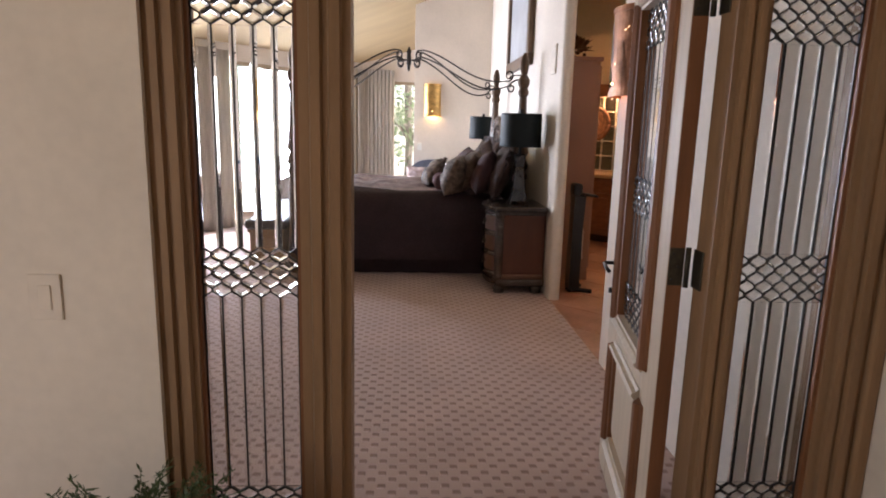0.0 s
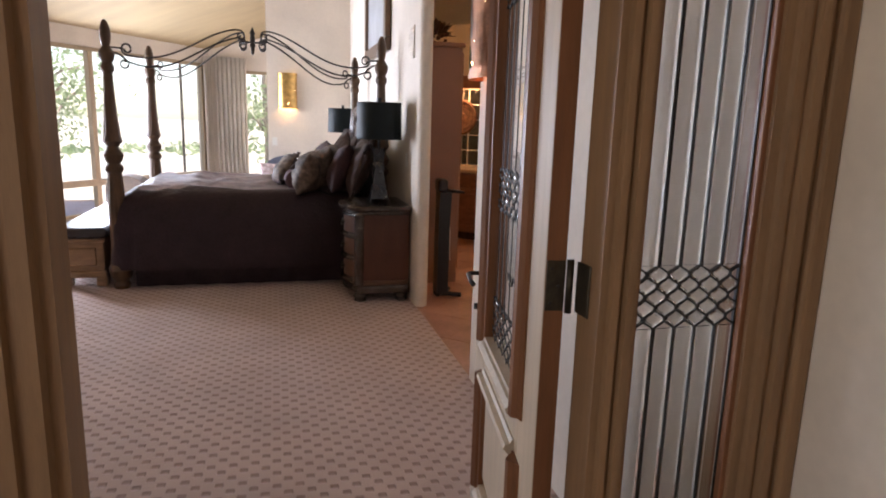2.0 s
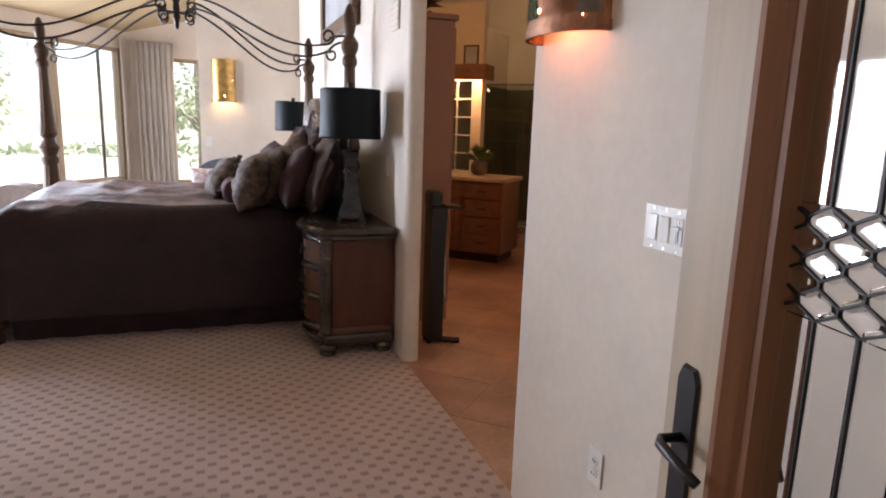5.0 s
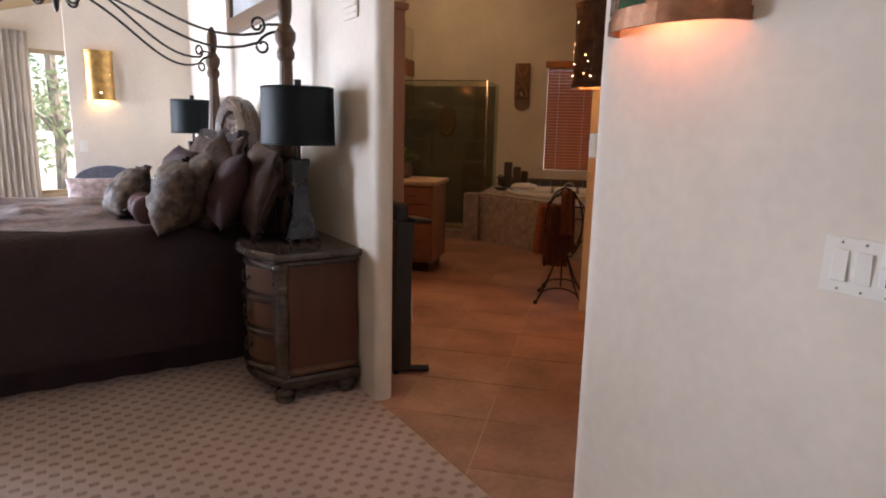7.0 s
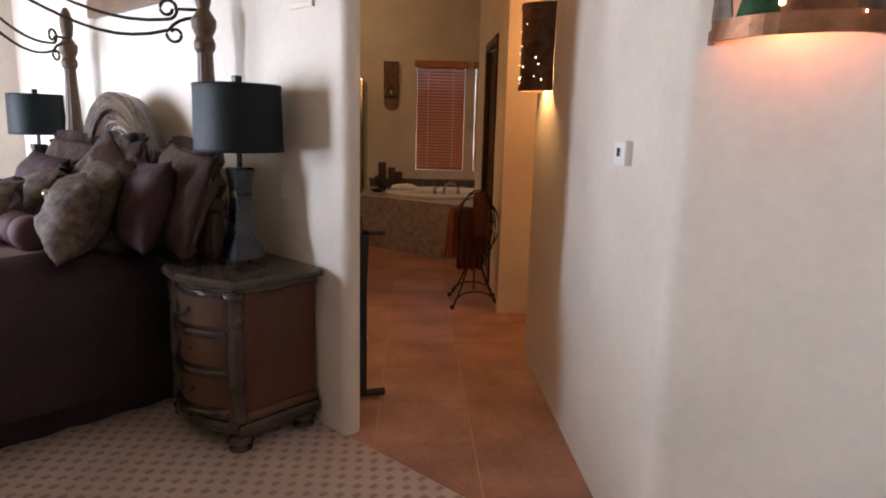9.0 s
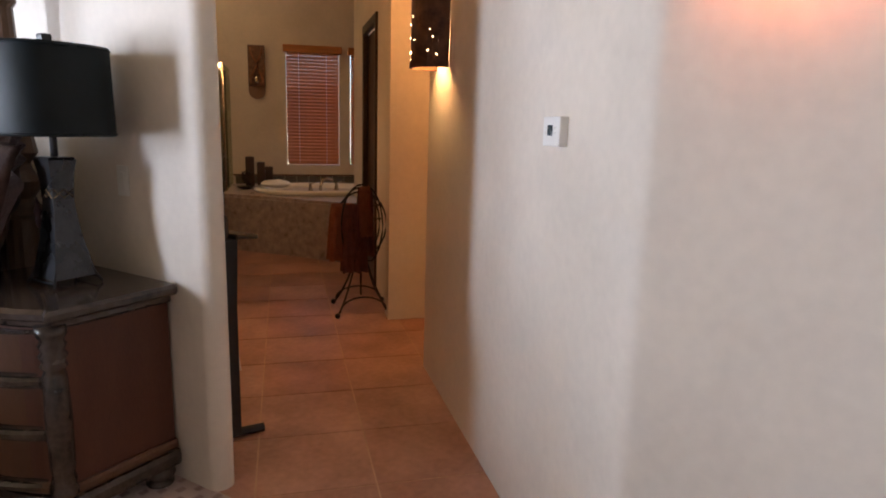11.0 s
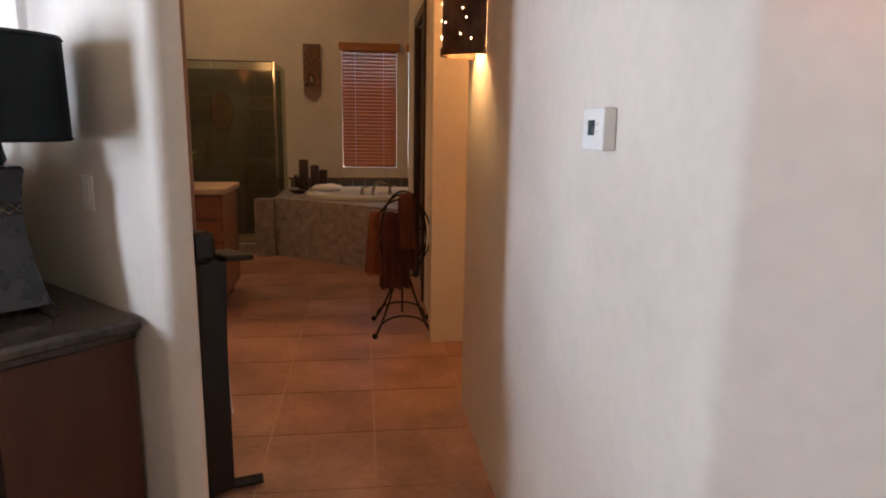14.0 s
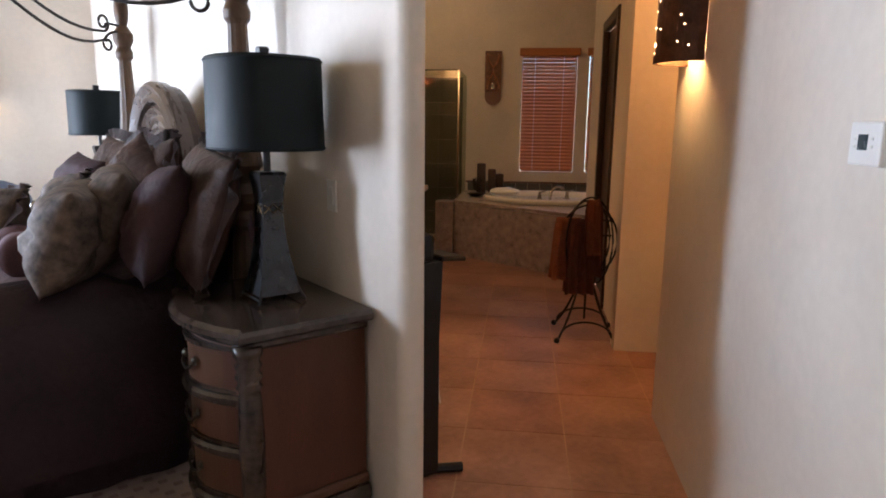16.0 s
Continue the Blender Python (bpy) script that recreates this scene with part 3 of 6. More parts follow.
def leaded_panel(name, w, z0, z1, bands, label, m, strips=5, came_r=0.0019):
    """Bevelled leaded glass: x across, z up, three bands of diamonds, upright strips between. bands: centre heights."""
    root = thing(name, m, label, "leaded glass", kind="structure")
    lead = bmesh.new()
    bh, rows = 0.135, 5
    p = w / strips
    dz = bh / (rows + 0.63)
    rise = 0.63 * dz
    def came(a, b):
        r = came_r
        d = Vector((b[0] - a[0], b[1] - a[1]))
        if d.length < 0.004:
            return
        nrm = Vector((-d.y, d.x)).normalized() * r
        q = [(a[0] + nrm.x, a[1] + nrm.y), (a[0] - nrm.x, a[1] - nrm.y), (b[0] - nrm.x, b[1] - nrm.y), (b[0] + nrm.x, b[1] + nrm.y)]
        f = [lead.verts.new((x, -0.004, z)) for x, z in q]
        g = [lead.verts.new((x, 0.004, z)) for x, z in q]
        lead.faces.new(f)
        lead.faces.new(g[::-1])
        for i in range(4):
            lead.faces.new((f[i], g[i], g[(i + 1) % 4], f[(i + 1) % 4]))
    def knot(x, z):
        r = came_r * 1.7
        f = [lead.verts.new((x + r * math.cos(k * 1.0472), -0.0046, z + r * math.sin(k * 1.0472))) for k in range(6)]
        g = [lead.verts.new((v.co.x, 0.0046, v.co.z)) for v in f]
        lead.faces.new(f)
        lead.faces.new(g[::-1])
        for i in range(6):
            lead.faces.new((f[i], g[i], g[(i + 1) % 6], f[(i + 1) % 6]))
    # one bevelled six-sided cell, its lowest point at the origin
    cell = bmesh.new()
    shape = ((0, 0), (p / 2, rise), (p / 2, dz), (0, dz + rise), (-p / 2, dz), (-p / 2, rise))
    mid = (dz + rise) / 2
    c = [cell.verts.new((x * 0.94, 0, mid + (z - mid) * 0.94)) for x, z in shape]
    t1 = [cell.verts.new((x * 0.55, 0.003, mid + (z - mid) * 0.55)) for x, z in shape]
    t2 = [cell.verts.new((v.co.x, -0.003, v.co.z)) for v in t1]
    cell.faces.new(t1)
    cell.faces.new(t2[::-1])
    for i in range(6):
        j = (i + 1) % 6
        cell.faces.new((c[i], c[j], t1[j], t1[i]))
        cell.faces.new((c[j], c[i], t2[i], t2[j]))
    cell_me = finish(cell, "bevelled_cell", M_BEVEL)
    edges = [z0]
    for zc in bands:
        b0 = zc - bh / 2
        edges += [b0, b0 + bh]
        for k in range(rows + 1):
            for q in range(2 * strips):
                za, zb = (b0 + k * dz, b0 + k * dz + rise)[::1 if (q + k) % 2 == 0 else -1]
                xa = -w / 2 + p * q / 2
                came((xa, za), (xa + p / 2, zb))
                knot(xa, za)
                if (q + k) % 2 == 1 and k < rows:
                    came((xa, za), (xa, b0 + (k + 1) * dz))
        for k in range(rows):
            for q in range(1, 2 * strips):
                if (q + k) % 2 == 0:
                    pane = new("pane", cell_me)
                    pane.parent = root
                    pane.matrix_basis = pose(-w / 2 + p * q / 2, 0, b0 + k * dz, random.uniform(-2, 2), 0, random.uniform(-2, 2))
                    pane.visible_shadow = False
    edges.append(z1)
    for e in range(0, len(edges), 2):
        za, zb = edges[e], edges[e + 1]
        # upright cames meet the cells' points
        xs = [round(-w / 2 + p * q, 5) for q in range(1, strips)]
        xs = [x for x in xs if -w / 2 + 0.01 < x < w / 2 - 0.01]
        for x in xs:
            came((x, za), (x, zb))
        cuts = [-w / 2, *xs, w / 2]
        for xa, xb in zip(cuts, cuts[1:]):
            if xb - xa < 0.012:
                continue
            b = bmesh.new()
            g = min(0.009, (xb - xa) / 4)
            o = [b.verts.new(q) for q in ((xa + 0.002, 0, za), (xb - 0.002, 0, za), (xb - 0.002, 0, zb), (xa + 0.002, 0, zb))]
            f1 = [b.verts.new(q) for q in ((xa + g, 0.0024, za + 0.001), (xb - g, 0.0024, za + 0.001), (xb - g, 0.0024, zb - 0.001), (xa + g, 0.0024, zb - 0.001))]
            f2 = [b.verts.new((v.co.x, -0.0024, v.co.z)) for v in f1]
            b.faces.new(f1)
            b.faces.new(f2[::-1])
            for i in range(4):
                j = (i + 1) % 4
                b.faces.new((o[i], o[j], f1[j], f1[i]))
                b.faces.new((o[j], o[i], f2[i], f2[j]))
            s = part("pane", b, M_BEVEL, root)
            s.visible_shadow = False
    came((-w / 2 + 0.003, z0), (-w / 2 + 0.003, z1))
    came((w / 2 - 0.003, z0), (w / 2 - 0.003, z1))
    part("lead_came", lead, M_LEAD, root, "dark lead lines")
    return root


BANDS = (0.42, 1.108, 1.797)
leaded_panel("window_1", 0.252, 0.24, 1.98, BANDS, "bevelled glass sidelight with lead diamonds and strips", pose(-1.781, -3.705, 0))
leaded_panel("window_2", 0.252, 0.24, 1.98, BANDS, "bevelled glass sidelight with lead diamonds and strips", pose(-0.332, -3.705, 0))

# the open leaf: x from hinge to free edge, +y the face seen from the hall
LEAF = pose(-0.598, -3.620, 0, 0, 0, 80.5)
leaf = thing("door_1", LEAF, "open limed oak door with leaded glass over a raised panel", "door", kind="structure")
W, HS, LS = 0.91, 0.18, 0.73
part("hinge_stile", bm_box(0, -0.022, 0.015, HS, 0.022, 2.07, 0.003), M_LIMED, leaf)
part("stained_edge", bm_box(-0.003, -0.0215, 0.016, 0.002, 0.0215, 2.069, 0.001), M_STAINED, leaf)
part("lock_stile", bm_box(LS, -0.022, 0.015, W, 0.022, 2.07, 0.003), M_LIMED, leaf)
part("top_rail", bm_box(HS, -0.0215, 1.94, LS, 0.0215, 2.07, 0.003), M_LIMED, leaf)
part("middle_rail", bm_box(HS, -0.0215, 0.60, LS, 0.0215, 0.76, 0.003), M_LIMED, leaf)
part("bottom_rail", bm_box(HS, -0.0215, 0.015, LS, 0.0215, 0.22, 0.003), M_LIMED, leaf)
pan = loft([[(HS - 0.005, -0.008, 0.215), (LS + 0.005, -0.008, 0.215), (LS + 0.005, -0.008, 0.605), (HS - 0.005, -0.008, 0.605)],
            [(HS - 0.005, 0.006, 0.215), (LS + 0.005, 0.006, 0.215), (LS + 0.005, 0.006, 0.605), (HS - 0.005, 0.006, 0.605)],
            [(HS + 0.05, 0.018, 0.27), (LS - 0.05, 0.018, 0.27), (LS - 0.05, 0.018, 0.55), (HS + 0.05, 0.018, 0.55)]])
part("raised_panel", pan, M_LIMED, leaf)


def bolection(x0, x1, z0, z1, upright, material):
    """A proud moulding on both faces of the leaf: a quirk, a round and a bead."""
    lo, hi = (x0, x1) if upright else (z0, z1)
    w_ = hi - lo
    half = [(0.0, 0.021), (0.0, 0.028), (0.18, 0.030), (0.25, 0.038), (0.5, 0.050), (0.72, 0.046), (0.8, 0.032), (1.0, 0.026), (1.0, 0.021)]
    ring = [(lo + f * w_, y) for f, y in half] + [(lo + f * w_, -y) for f, y in reversed(half)]
    if upright:
        return part("bead", loft([[(a, y, z) for a, y in ring] for z in (z0, z1)]), material, leaf)
    return part("bead", loft([[(x, y, a) for a, y in ring] for x in (x0, x1)]), material, leaf)


for z0, z1 in ((0.20, 0.62), (0.74, 1.96)):
    bolection(HS + 0.03, HS - 0.045, z0, z1, True, M_STAINED)
    bolection(LS - 0.03, LS + 0.045, z0, z1, True, M_STAINED)
    bolection(HS + 0.03, LS - 0.03, z0 + 0.022, z0 - 0.03, False, M_LIMED)
    bolection(HS + 0.03, LS - 0.03, z1 - 0.022, z1 + 0.03, False, M_LIMED)
dp = leaded_panel("door_glass", LS - HS - 0.03, 0.76, 1.94, (0.84, 1.26, 1.86), "bevelled leaded glass of the open door", LEAF @ pose((HS + LS) / 2, 0, 0), strips=8, came_r=0.0016)
for k in ("label", "category", "kind"):
    del dp[k]
dp.parent = leaf
dp.matrix_basis = pose((HS + LS) / 2, 0, 0)
# handle set
def handle_set(sgn):
    pl = bmesh.new()
    pts = [(-0.026, -0.15), (0.026, -0.15), (0.026, 0.115), (0.016, 0.135), (-0.016, 0.135), (-0.026, 0.115)]
    f = [pl.verts.new((x, sgn * 0.022, z)) for x, z in pts]
    g = [pl.verts.new((x * 0.9, sgn * 0.029, z * 0.97)) for x, z in pts]
    pl.faces.new(f)
    pl.faces.new(g[::-1])
    for i in range(6):
        j = (i + 1) % 6
        pl.faces.new((f[i], f[j], g[j], g[i]))
    plate = part("handle_plate", pl, M_BLACK, leaf, "black escutcheon plate", at=pose(W - 0.062, 0, 0.925))
    tube_bm = tube([(0, sgn * 0.026, 0.02), (0, sgn * 0.062, 0.02), (-0.015, sgn * 0.072, 0.02), (-0.09, sgn * 0.072, 0.012), (-0.105, sgn * 0.064, 0.004)], 0.008, 8)
    part("lever", tube_bm, M_BLACK, plate, "black door lever", smooth=True)
    kb = tube([(0, sgn * 0.03, -0.1), (0, sgn * 0.045, -0.1)], 0.012, 8)
    part("thumb_turn", kb, M_BLACK, plate)


handle_set(1)
handle_set(-1)
for z in (0.25, 1.12, 1.86):
    hg = bm_box(-0.006, -0.0205, z - 0.055, -0.003, 0.0205, z + 0.055, 0.001)
    h = part("hinge", hg, M_HINGE, leaf, "antique bronze butt hinge")
    for y, dz_ in ((0.01, 0.038), (-0.006, 0.0), (0.01, -0.038)):
        part("screw", lathe([(0.004, 0), (0.004, 0.0012)], 8), M_BLACK, h, at=pose(-0.006, y, z + dz_, 0, -90))
    part("knuckle", tube([(-0.010, -0.029, z - 0.058), (-0.010, -0.029, z + 0.058)], 0.008, 10), M_HINGE, h, smooth=True)
    jamb_plate = bm_box(-0.5575, -3.695, z - 0.055, -0.5535, -3.638, z + 0.055, 0.001)
    bmesh.ops.transform(jamb_plate, matrix=LEAF.inverted(), verts=jamb_plate.verts)
    part("hinge_leaf", jamb_plate, M_HINGE, h)

# switch by the entry, fern on the floor
def wall_plate(name, label, m, w, h, category, material=M_PLASTIC):
    t = thing(name, m, label, category)
    part("plate", bm_box(-w / 2, -0.006, -h / 2, w / 2, 0, h / 2, 0.0025, 2), material, t)
    return t


# local -y faces the room; turn -90: faces -x
sw = wall_plate("light_switch", "four-gang ivory switch plate with two rockers and two dimmers", pose(-0.1, -2.262, 1.173, 0, 0, -90), 0.208, 0.117, "light switch")
for i, x in enumerate((-0.069, -0.023, 0.023, 0.069)):
    if i < 2:
        part("rocker", bm_box(x - 0.0165, -0.0095, -0.033, x + 0.0165, -0.005, 0.033, 0.002), M_PLASTIC, sw, at=pose(0, 0, 0, 3 if i else -3))
    else:
        part("dimmer_bezel", bm_box(x - 0.0165, -0.008, -0.033, x + 0.0165, -0.005, 0.033, 0.001), M_WHITE, sw)
        part("dimmer_slot", bm_box(x - 0.004, -0.0088, -0.028, x + 0.004, -0.0078, 0.028), M_GREYPLASTIC, sw)
        part("slider", bm_box(x - 0.013, -0.016, 0.006 + 0.006 * (i - 2), x + 0.013, -0.0085, 0.014 + 0.006 * (i - 2), 0.001), M_PLASTIC, sw)
    for z in (-0.048, 0.048):
        part("screw", lathe([(0.0028, 0), (0.0028, 0.0012)], 8), M_CHROME, sw, at=pose(x, -0.0062, z, 90))
ot = wall_plate("wall_outlet", "ivory duplex wall outlet near the floor", pose(-0.1, -2.03, 0.42, 0, 0, -90), 0.07, 0.115, "outlet")
for z in (-0.02, 0.02):
    o = part("receptacle", lathe([(0.0165, 0), (0.0165, 0.002), (0.014, 0.003)], 16), M_PLASTIC, ot, at=pose(0, -0.006, z, 90))
    for x in (-0.006, 0.006):
        part("slot", bm_box(x - 0.001, -0.0105, z - 0.004, x + 0.001, -0.0085, z + 0.004), M_GREYPLASTIC, ot)
ps = wall_plate("bedside_switch", "slim cream switch plate on the wall over the nightstand", pose(-0.1, 0.44, 1.15, 0, 0, -90), 0.07, 0.115, "light switch")
part("rocker", bm_box(-0.0165, -0.0095, -0.033, 0.0165, -0.005, 0.033, 0.002), M_PLASTIC, ps)
es = wall_plate("entry_switch", "faint cream switch plate by the entry", pose(-2.28, -3.755, 1.05, 0, 0, 0), 0.08, 0.12, "light switch", M_WALL)
part("rocker", bm_box(-0.0165, -0.0095, -0.033, 0.0165, -0.005, 0.033, 0.002), M_WALL, es)
fs = wall_plate("far_switch", "small cream switch plate on the far wall", pose(-1.17, 4.64, 1.15, 0, 0, 0), 0.07, 0.115, "light switch")
part("rocker", bm_box(-0.0165, -0.0095, -0.033, 0.0165, -0.005, 0.033, 0.002), M_PLASTIC, fs)
vt = thing("wall_vent", pose(-0.1, 0.285, 2.08, 0, 0, -90), "cream louvred vent plate high on the wall", "vent")
part("frame", bm_box(-0.085, -0.012, -0.125, 0.085, 0, 0.125, 0.003), M_WALL, vt)
for k in range(7):
    part("louvre", bm_box(-0.07, -0.017, -0.1 + k * 0.033, 0.07, -0.012, -0.09 + k * 0.033), M_WALL, vt)
# thermostat on the passage wall (face looks to -v)
th = thing("thermostat", uv_pose(-0.665, 0.98, 1.377, -90 + 0), "white wall thermostat with a small grey display", "thermostat")
# local -y faces -v
part("body", bm_box(-0.058, -0.028, -0.042, 0.058, 0, 0.042, 0.004, 2), M_WHITE, th)
part("display", bm_box(-0.022, -0.0295, -0.012, 0.012, -0.0275, 0.018), M_GREYPLASTIC, th)
for x, z in ((-0.035, -0.005), (-0.035, 0.01), (0.028, -0.005), (0.028, 0.01)):
    part("button", bm_box(x - 0.005, -0.0298, z - 0.003, x + 0.005, -0.0275, z + 0.003, 0.001), M_PLASTIC, th)


def fronds(n, length, seed, width=0.006, leafl=0.016, droop=0.5):
    rnd = random.Random(seed)
    bm = bmesh.new()
    for i in range(n):
        a, lift = rnd.uniform(0, 6.283), rnd.uniform(0.35, 1.25)
        L = length * rnd.uniform(0.6, 1.1)
        d = Vector((math.cos(a) * math.cos(lift), math.sin(a) * math.cos(lift), math.sin(lift)))
        pts = []
        for k in range(10):
            t = k / 9
            pts.append(d * L * t + Vector((0, 0, -droop * L * t * t * rnd.uniform(0.8, 1.0))))
        tube(pts, 0.0013, 3, bm)
        for k in range(2, 10):
            for q in range(7):
                base = pts[k - 1].lerp(pts[k], q / 7)
                dr = Vector((rnd.gauss(0, 1), rnd.gauss(0, 1), rnd.gauss(0, 0.7))).normalized() * leafl * rnd.uniform(0.6, 1.3)
                sd = dr.cross(Vector((rnd.gauss(0, 1), rnd.gauss(0, 1), 1))).normalized() * width * 0.25
                vs = [bm.verts.new(base - sd * 0.4), bm.verts.new(base + dr * 0.5 + sd), bm.verts.new(base + dr), bm.verts.new(base + dr * 0.5 - sd)]
                bm.faces.new(vs)
    return bm


fern = thing("potted_fern", pose(-1.97, -4.08, 0), "feathery green asparagus fern in a clay pot on the floor", "plant")
part("pot", lathe([(0.10, 0), (0.13, 0.02), (0.14, 0.42), (0.155, 0.45), (0.155, 0.48), (0.135, 0.48), (0.13, 0.45), (0.0, 0.44)], 24), M_POT, fern, smooth=True)
part("foliage", fronds(150, 0.40, 3, width=0.012, leafl=0.026, droop=0.4), M_FERN, fern, at=pose(0, 0, 0.45))
# ---- bed ----
bed = thing("four_poster_bed", pose(-1.36, 1.89, 0), "dark carved four-poster bed with an iron canopy", "bed")
# local: x from foot (-1.1) to head (+1.1); y across
def post_bm(h):
    p = [(0.055, 0), (0.062, 0.03), (0.05, 0.06), (0.075, 0.10), (0.085, 0.16), (0.07, 0.22), (0.045, 0.25), (0.06, 0.27), (0.06, 0.40), (0.062, 0.75), (0.055, 0.90), (0.05, 0.98),
         (0.064, 1.0), (0.064, 1.03), (0.045, 1.06), (0.062, 1.09), (0.072, 1.13), (0.05, 1.17), (0.042, 1.20), (0.068, 1.24), (0.066, 1.30), (0.052, 1.45), (0.042, 1.62), (0.037, 1.78),
         (0.05, 1.80), (0.052, 1.83), (0.04, 1.86), (0.058, 1.90), (0.06, 1.94), (0.04, 1.97), (0.028, 1.99), (0.036, 2.02), (0.042, 2.07), (0.04, 2.12), (0.024, 2.17), (0.012, 2.19)]
    bm = bmesh.new()
    seg = 24
    rings = []
    for r, z in p:
        flute = 0.06 if (0.27 < z < 0.95 or 1.24 < z < 1.8) else 0.0
        r *= 1.12 if z < 1.3 else 1.0
        rings.append([bm.verts.new((r * (1 - flute * (i % 2)) * math.cos(i * 6.2832 / seg), r * (1 - flute * (i % 2)) * math.sin(i * 6.2832 / seg), z * h / 2.19)) for i in range(seg)])
    for a, b in zip(rings, rings[1:]):
        for i in range(seg):
            bm.faces.new((a[i], a[(i + 1) % seg], b[(i + 1) % seg], b[i]))
    bm.faces.new(rings[0][::-1])
    bm.faces.new(rings[-1])
    return bm


POSTS = [(-1.10, -0.94), (-1.10, 0.93), (1.11, -0.99), (1.11, 0.94)]
for x, y in POSTS:
    part("post", post_bm(2.19), M_POST, bed, "turned and fluted bedpost", at=pose(x, y, 0), smooth=False)
for y in (-0.92, 0.92):
    part("side_rail", bm_box(-1.06, y - 0.02, 0.22, 1.05, y + 0.02, 0.42, 0.006), M_DARKWOOD, bed)
part("foot_rail", bm_box(-1.13, -0.9, 0.2, -1.07, 0.9, 0.5, 0.01), M_DARKWOOD, bed)
# arched headboard in steps
def arch_bm(hw, z0, z1, x0, x1, shoulder):
    pts = [(-hw, z0)]
    if shoulder:
        pts += [(-hw, z1 - 0.42), (-hw + 0.05, z1 - 0.36), (-0.58, z1 - 0.34), (-0.52, z1 - 0.30)]
    r = 0.5 if shoulder else hw
    zc = z1 - (0.44 if shoulder else r * 0.88)
    for i in range(21):
        a = math.pi - i / 20 * math.pi
        pts.append((r * math.cos(a), zc + (z1 - zc) * math.sin(a)))
    if shoulder:
        pts += [(0.52, z1 - 0.30), (0.58, z1 - 0.34), (hw - 0.05, z1 - 0.36), (hw, z1 - 0.42)]
    pts.append((hw, z0))
    bm = bmesh.new()
    a = [bm.verts.new((x0, y, z)) for y, z in pts]
    b = [bm.verts.new((x1, y, z)) for y, z in pts]
    bm.faces.new(a)
    bm.faces.new(b[::-1])
    for i in range(len(pts)):
        j = (i + 1) % len(pts)
        bm.faces.new((a[i], b[i], b[j], a[j]))
    return bm


M_SILVERWOOD = mat("polished_headboard", (0.085, 0.056, 0.04), 0.28, var=0.35, scale=5, fine=60, stretch=(6, 1, 1))
part("headboard", arch_bm(0.9, 0.3, 1.59, 1.06, 1.12, True), M_DARKWOOD, bed, "arched dark headboard panel")
def arch_ring(r0, r1, x0, x1, zc):
    """A half ring of moulding between two radii, thick from x0 to x1, with a hollow along its face."""
    secs = []
    for k in range(33):
        a = math.pi * k / 32
        prof = ((x1, r0), (x0 + 0.012, r0), (x0, r0 + 0.2 * (r1 - r0)), (x0 + 0.014, r0 + 0.45 * (r1 - r0)), (x0 - 0.006, r0 + 0.8 * (r1 - r0)), (x0 + 0.01, r1), (x1, r1))
        secs.append([(x, r * math.cos(a), zc + 0.9 * r * math.sin(a)) for x, r in prof])
    return loft(secs)


for r0, r1, x0 in ((0.41, 0.52, 1.0), (0.30, 0.395, 1.025), (0.20, 0.285, 1.04)):
    part("arch_moulding", arch_ring(r0, r1, x0, 1.07, 1.14), M_SILVERWOOD, bed, "carved arch moulding")
for y in (-0.62, 0.62):
    for r0, r1, x0 in ((0.10, 0.15, 1.02), (0.05, 0.09, 1.035)):
        part("shoulder_scroll", arch_ring(r0, r1, x0, 1.07, 1.12), M_SILVERWOOD, bed, "carved shoulder scroll", at=pose(0, y, 0))
part("arch_panel", arch_bm(0.40, 1.08, 1.50, 1.045, 1.065, False), M_SILVERWOOD, bed)
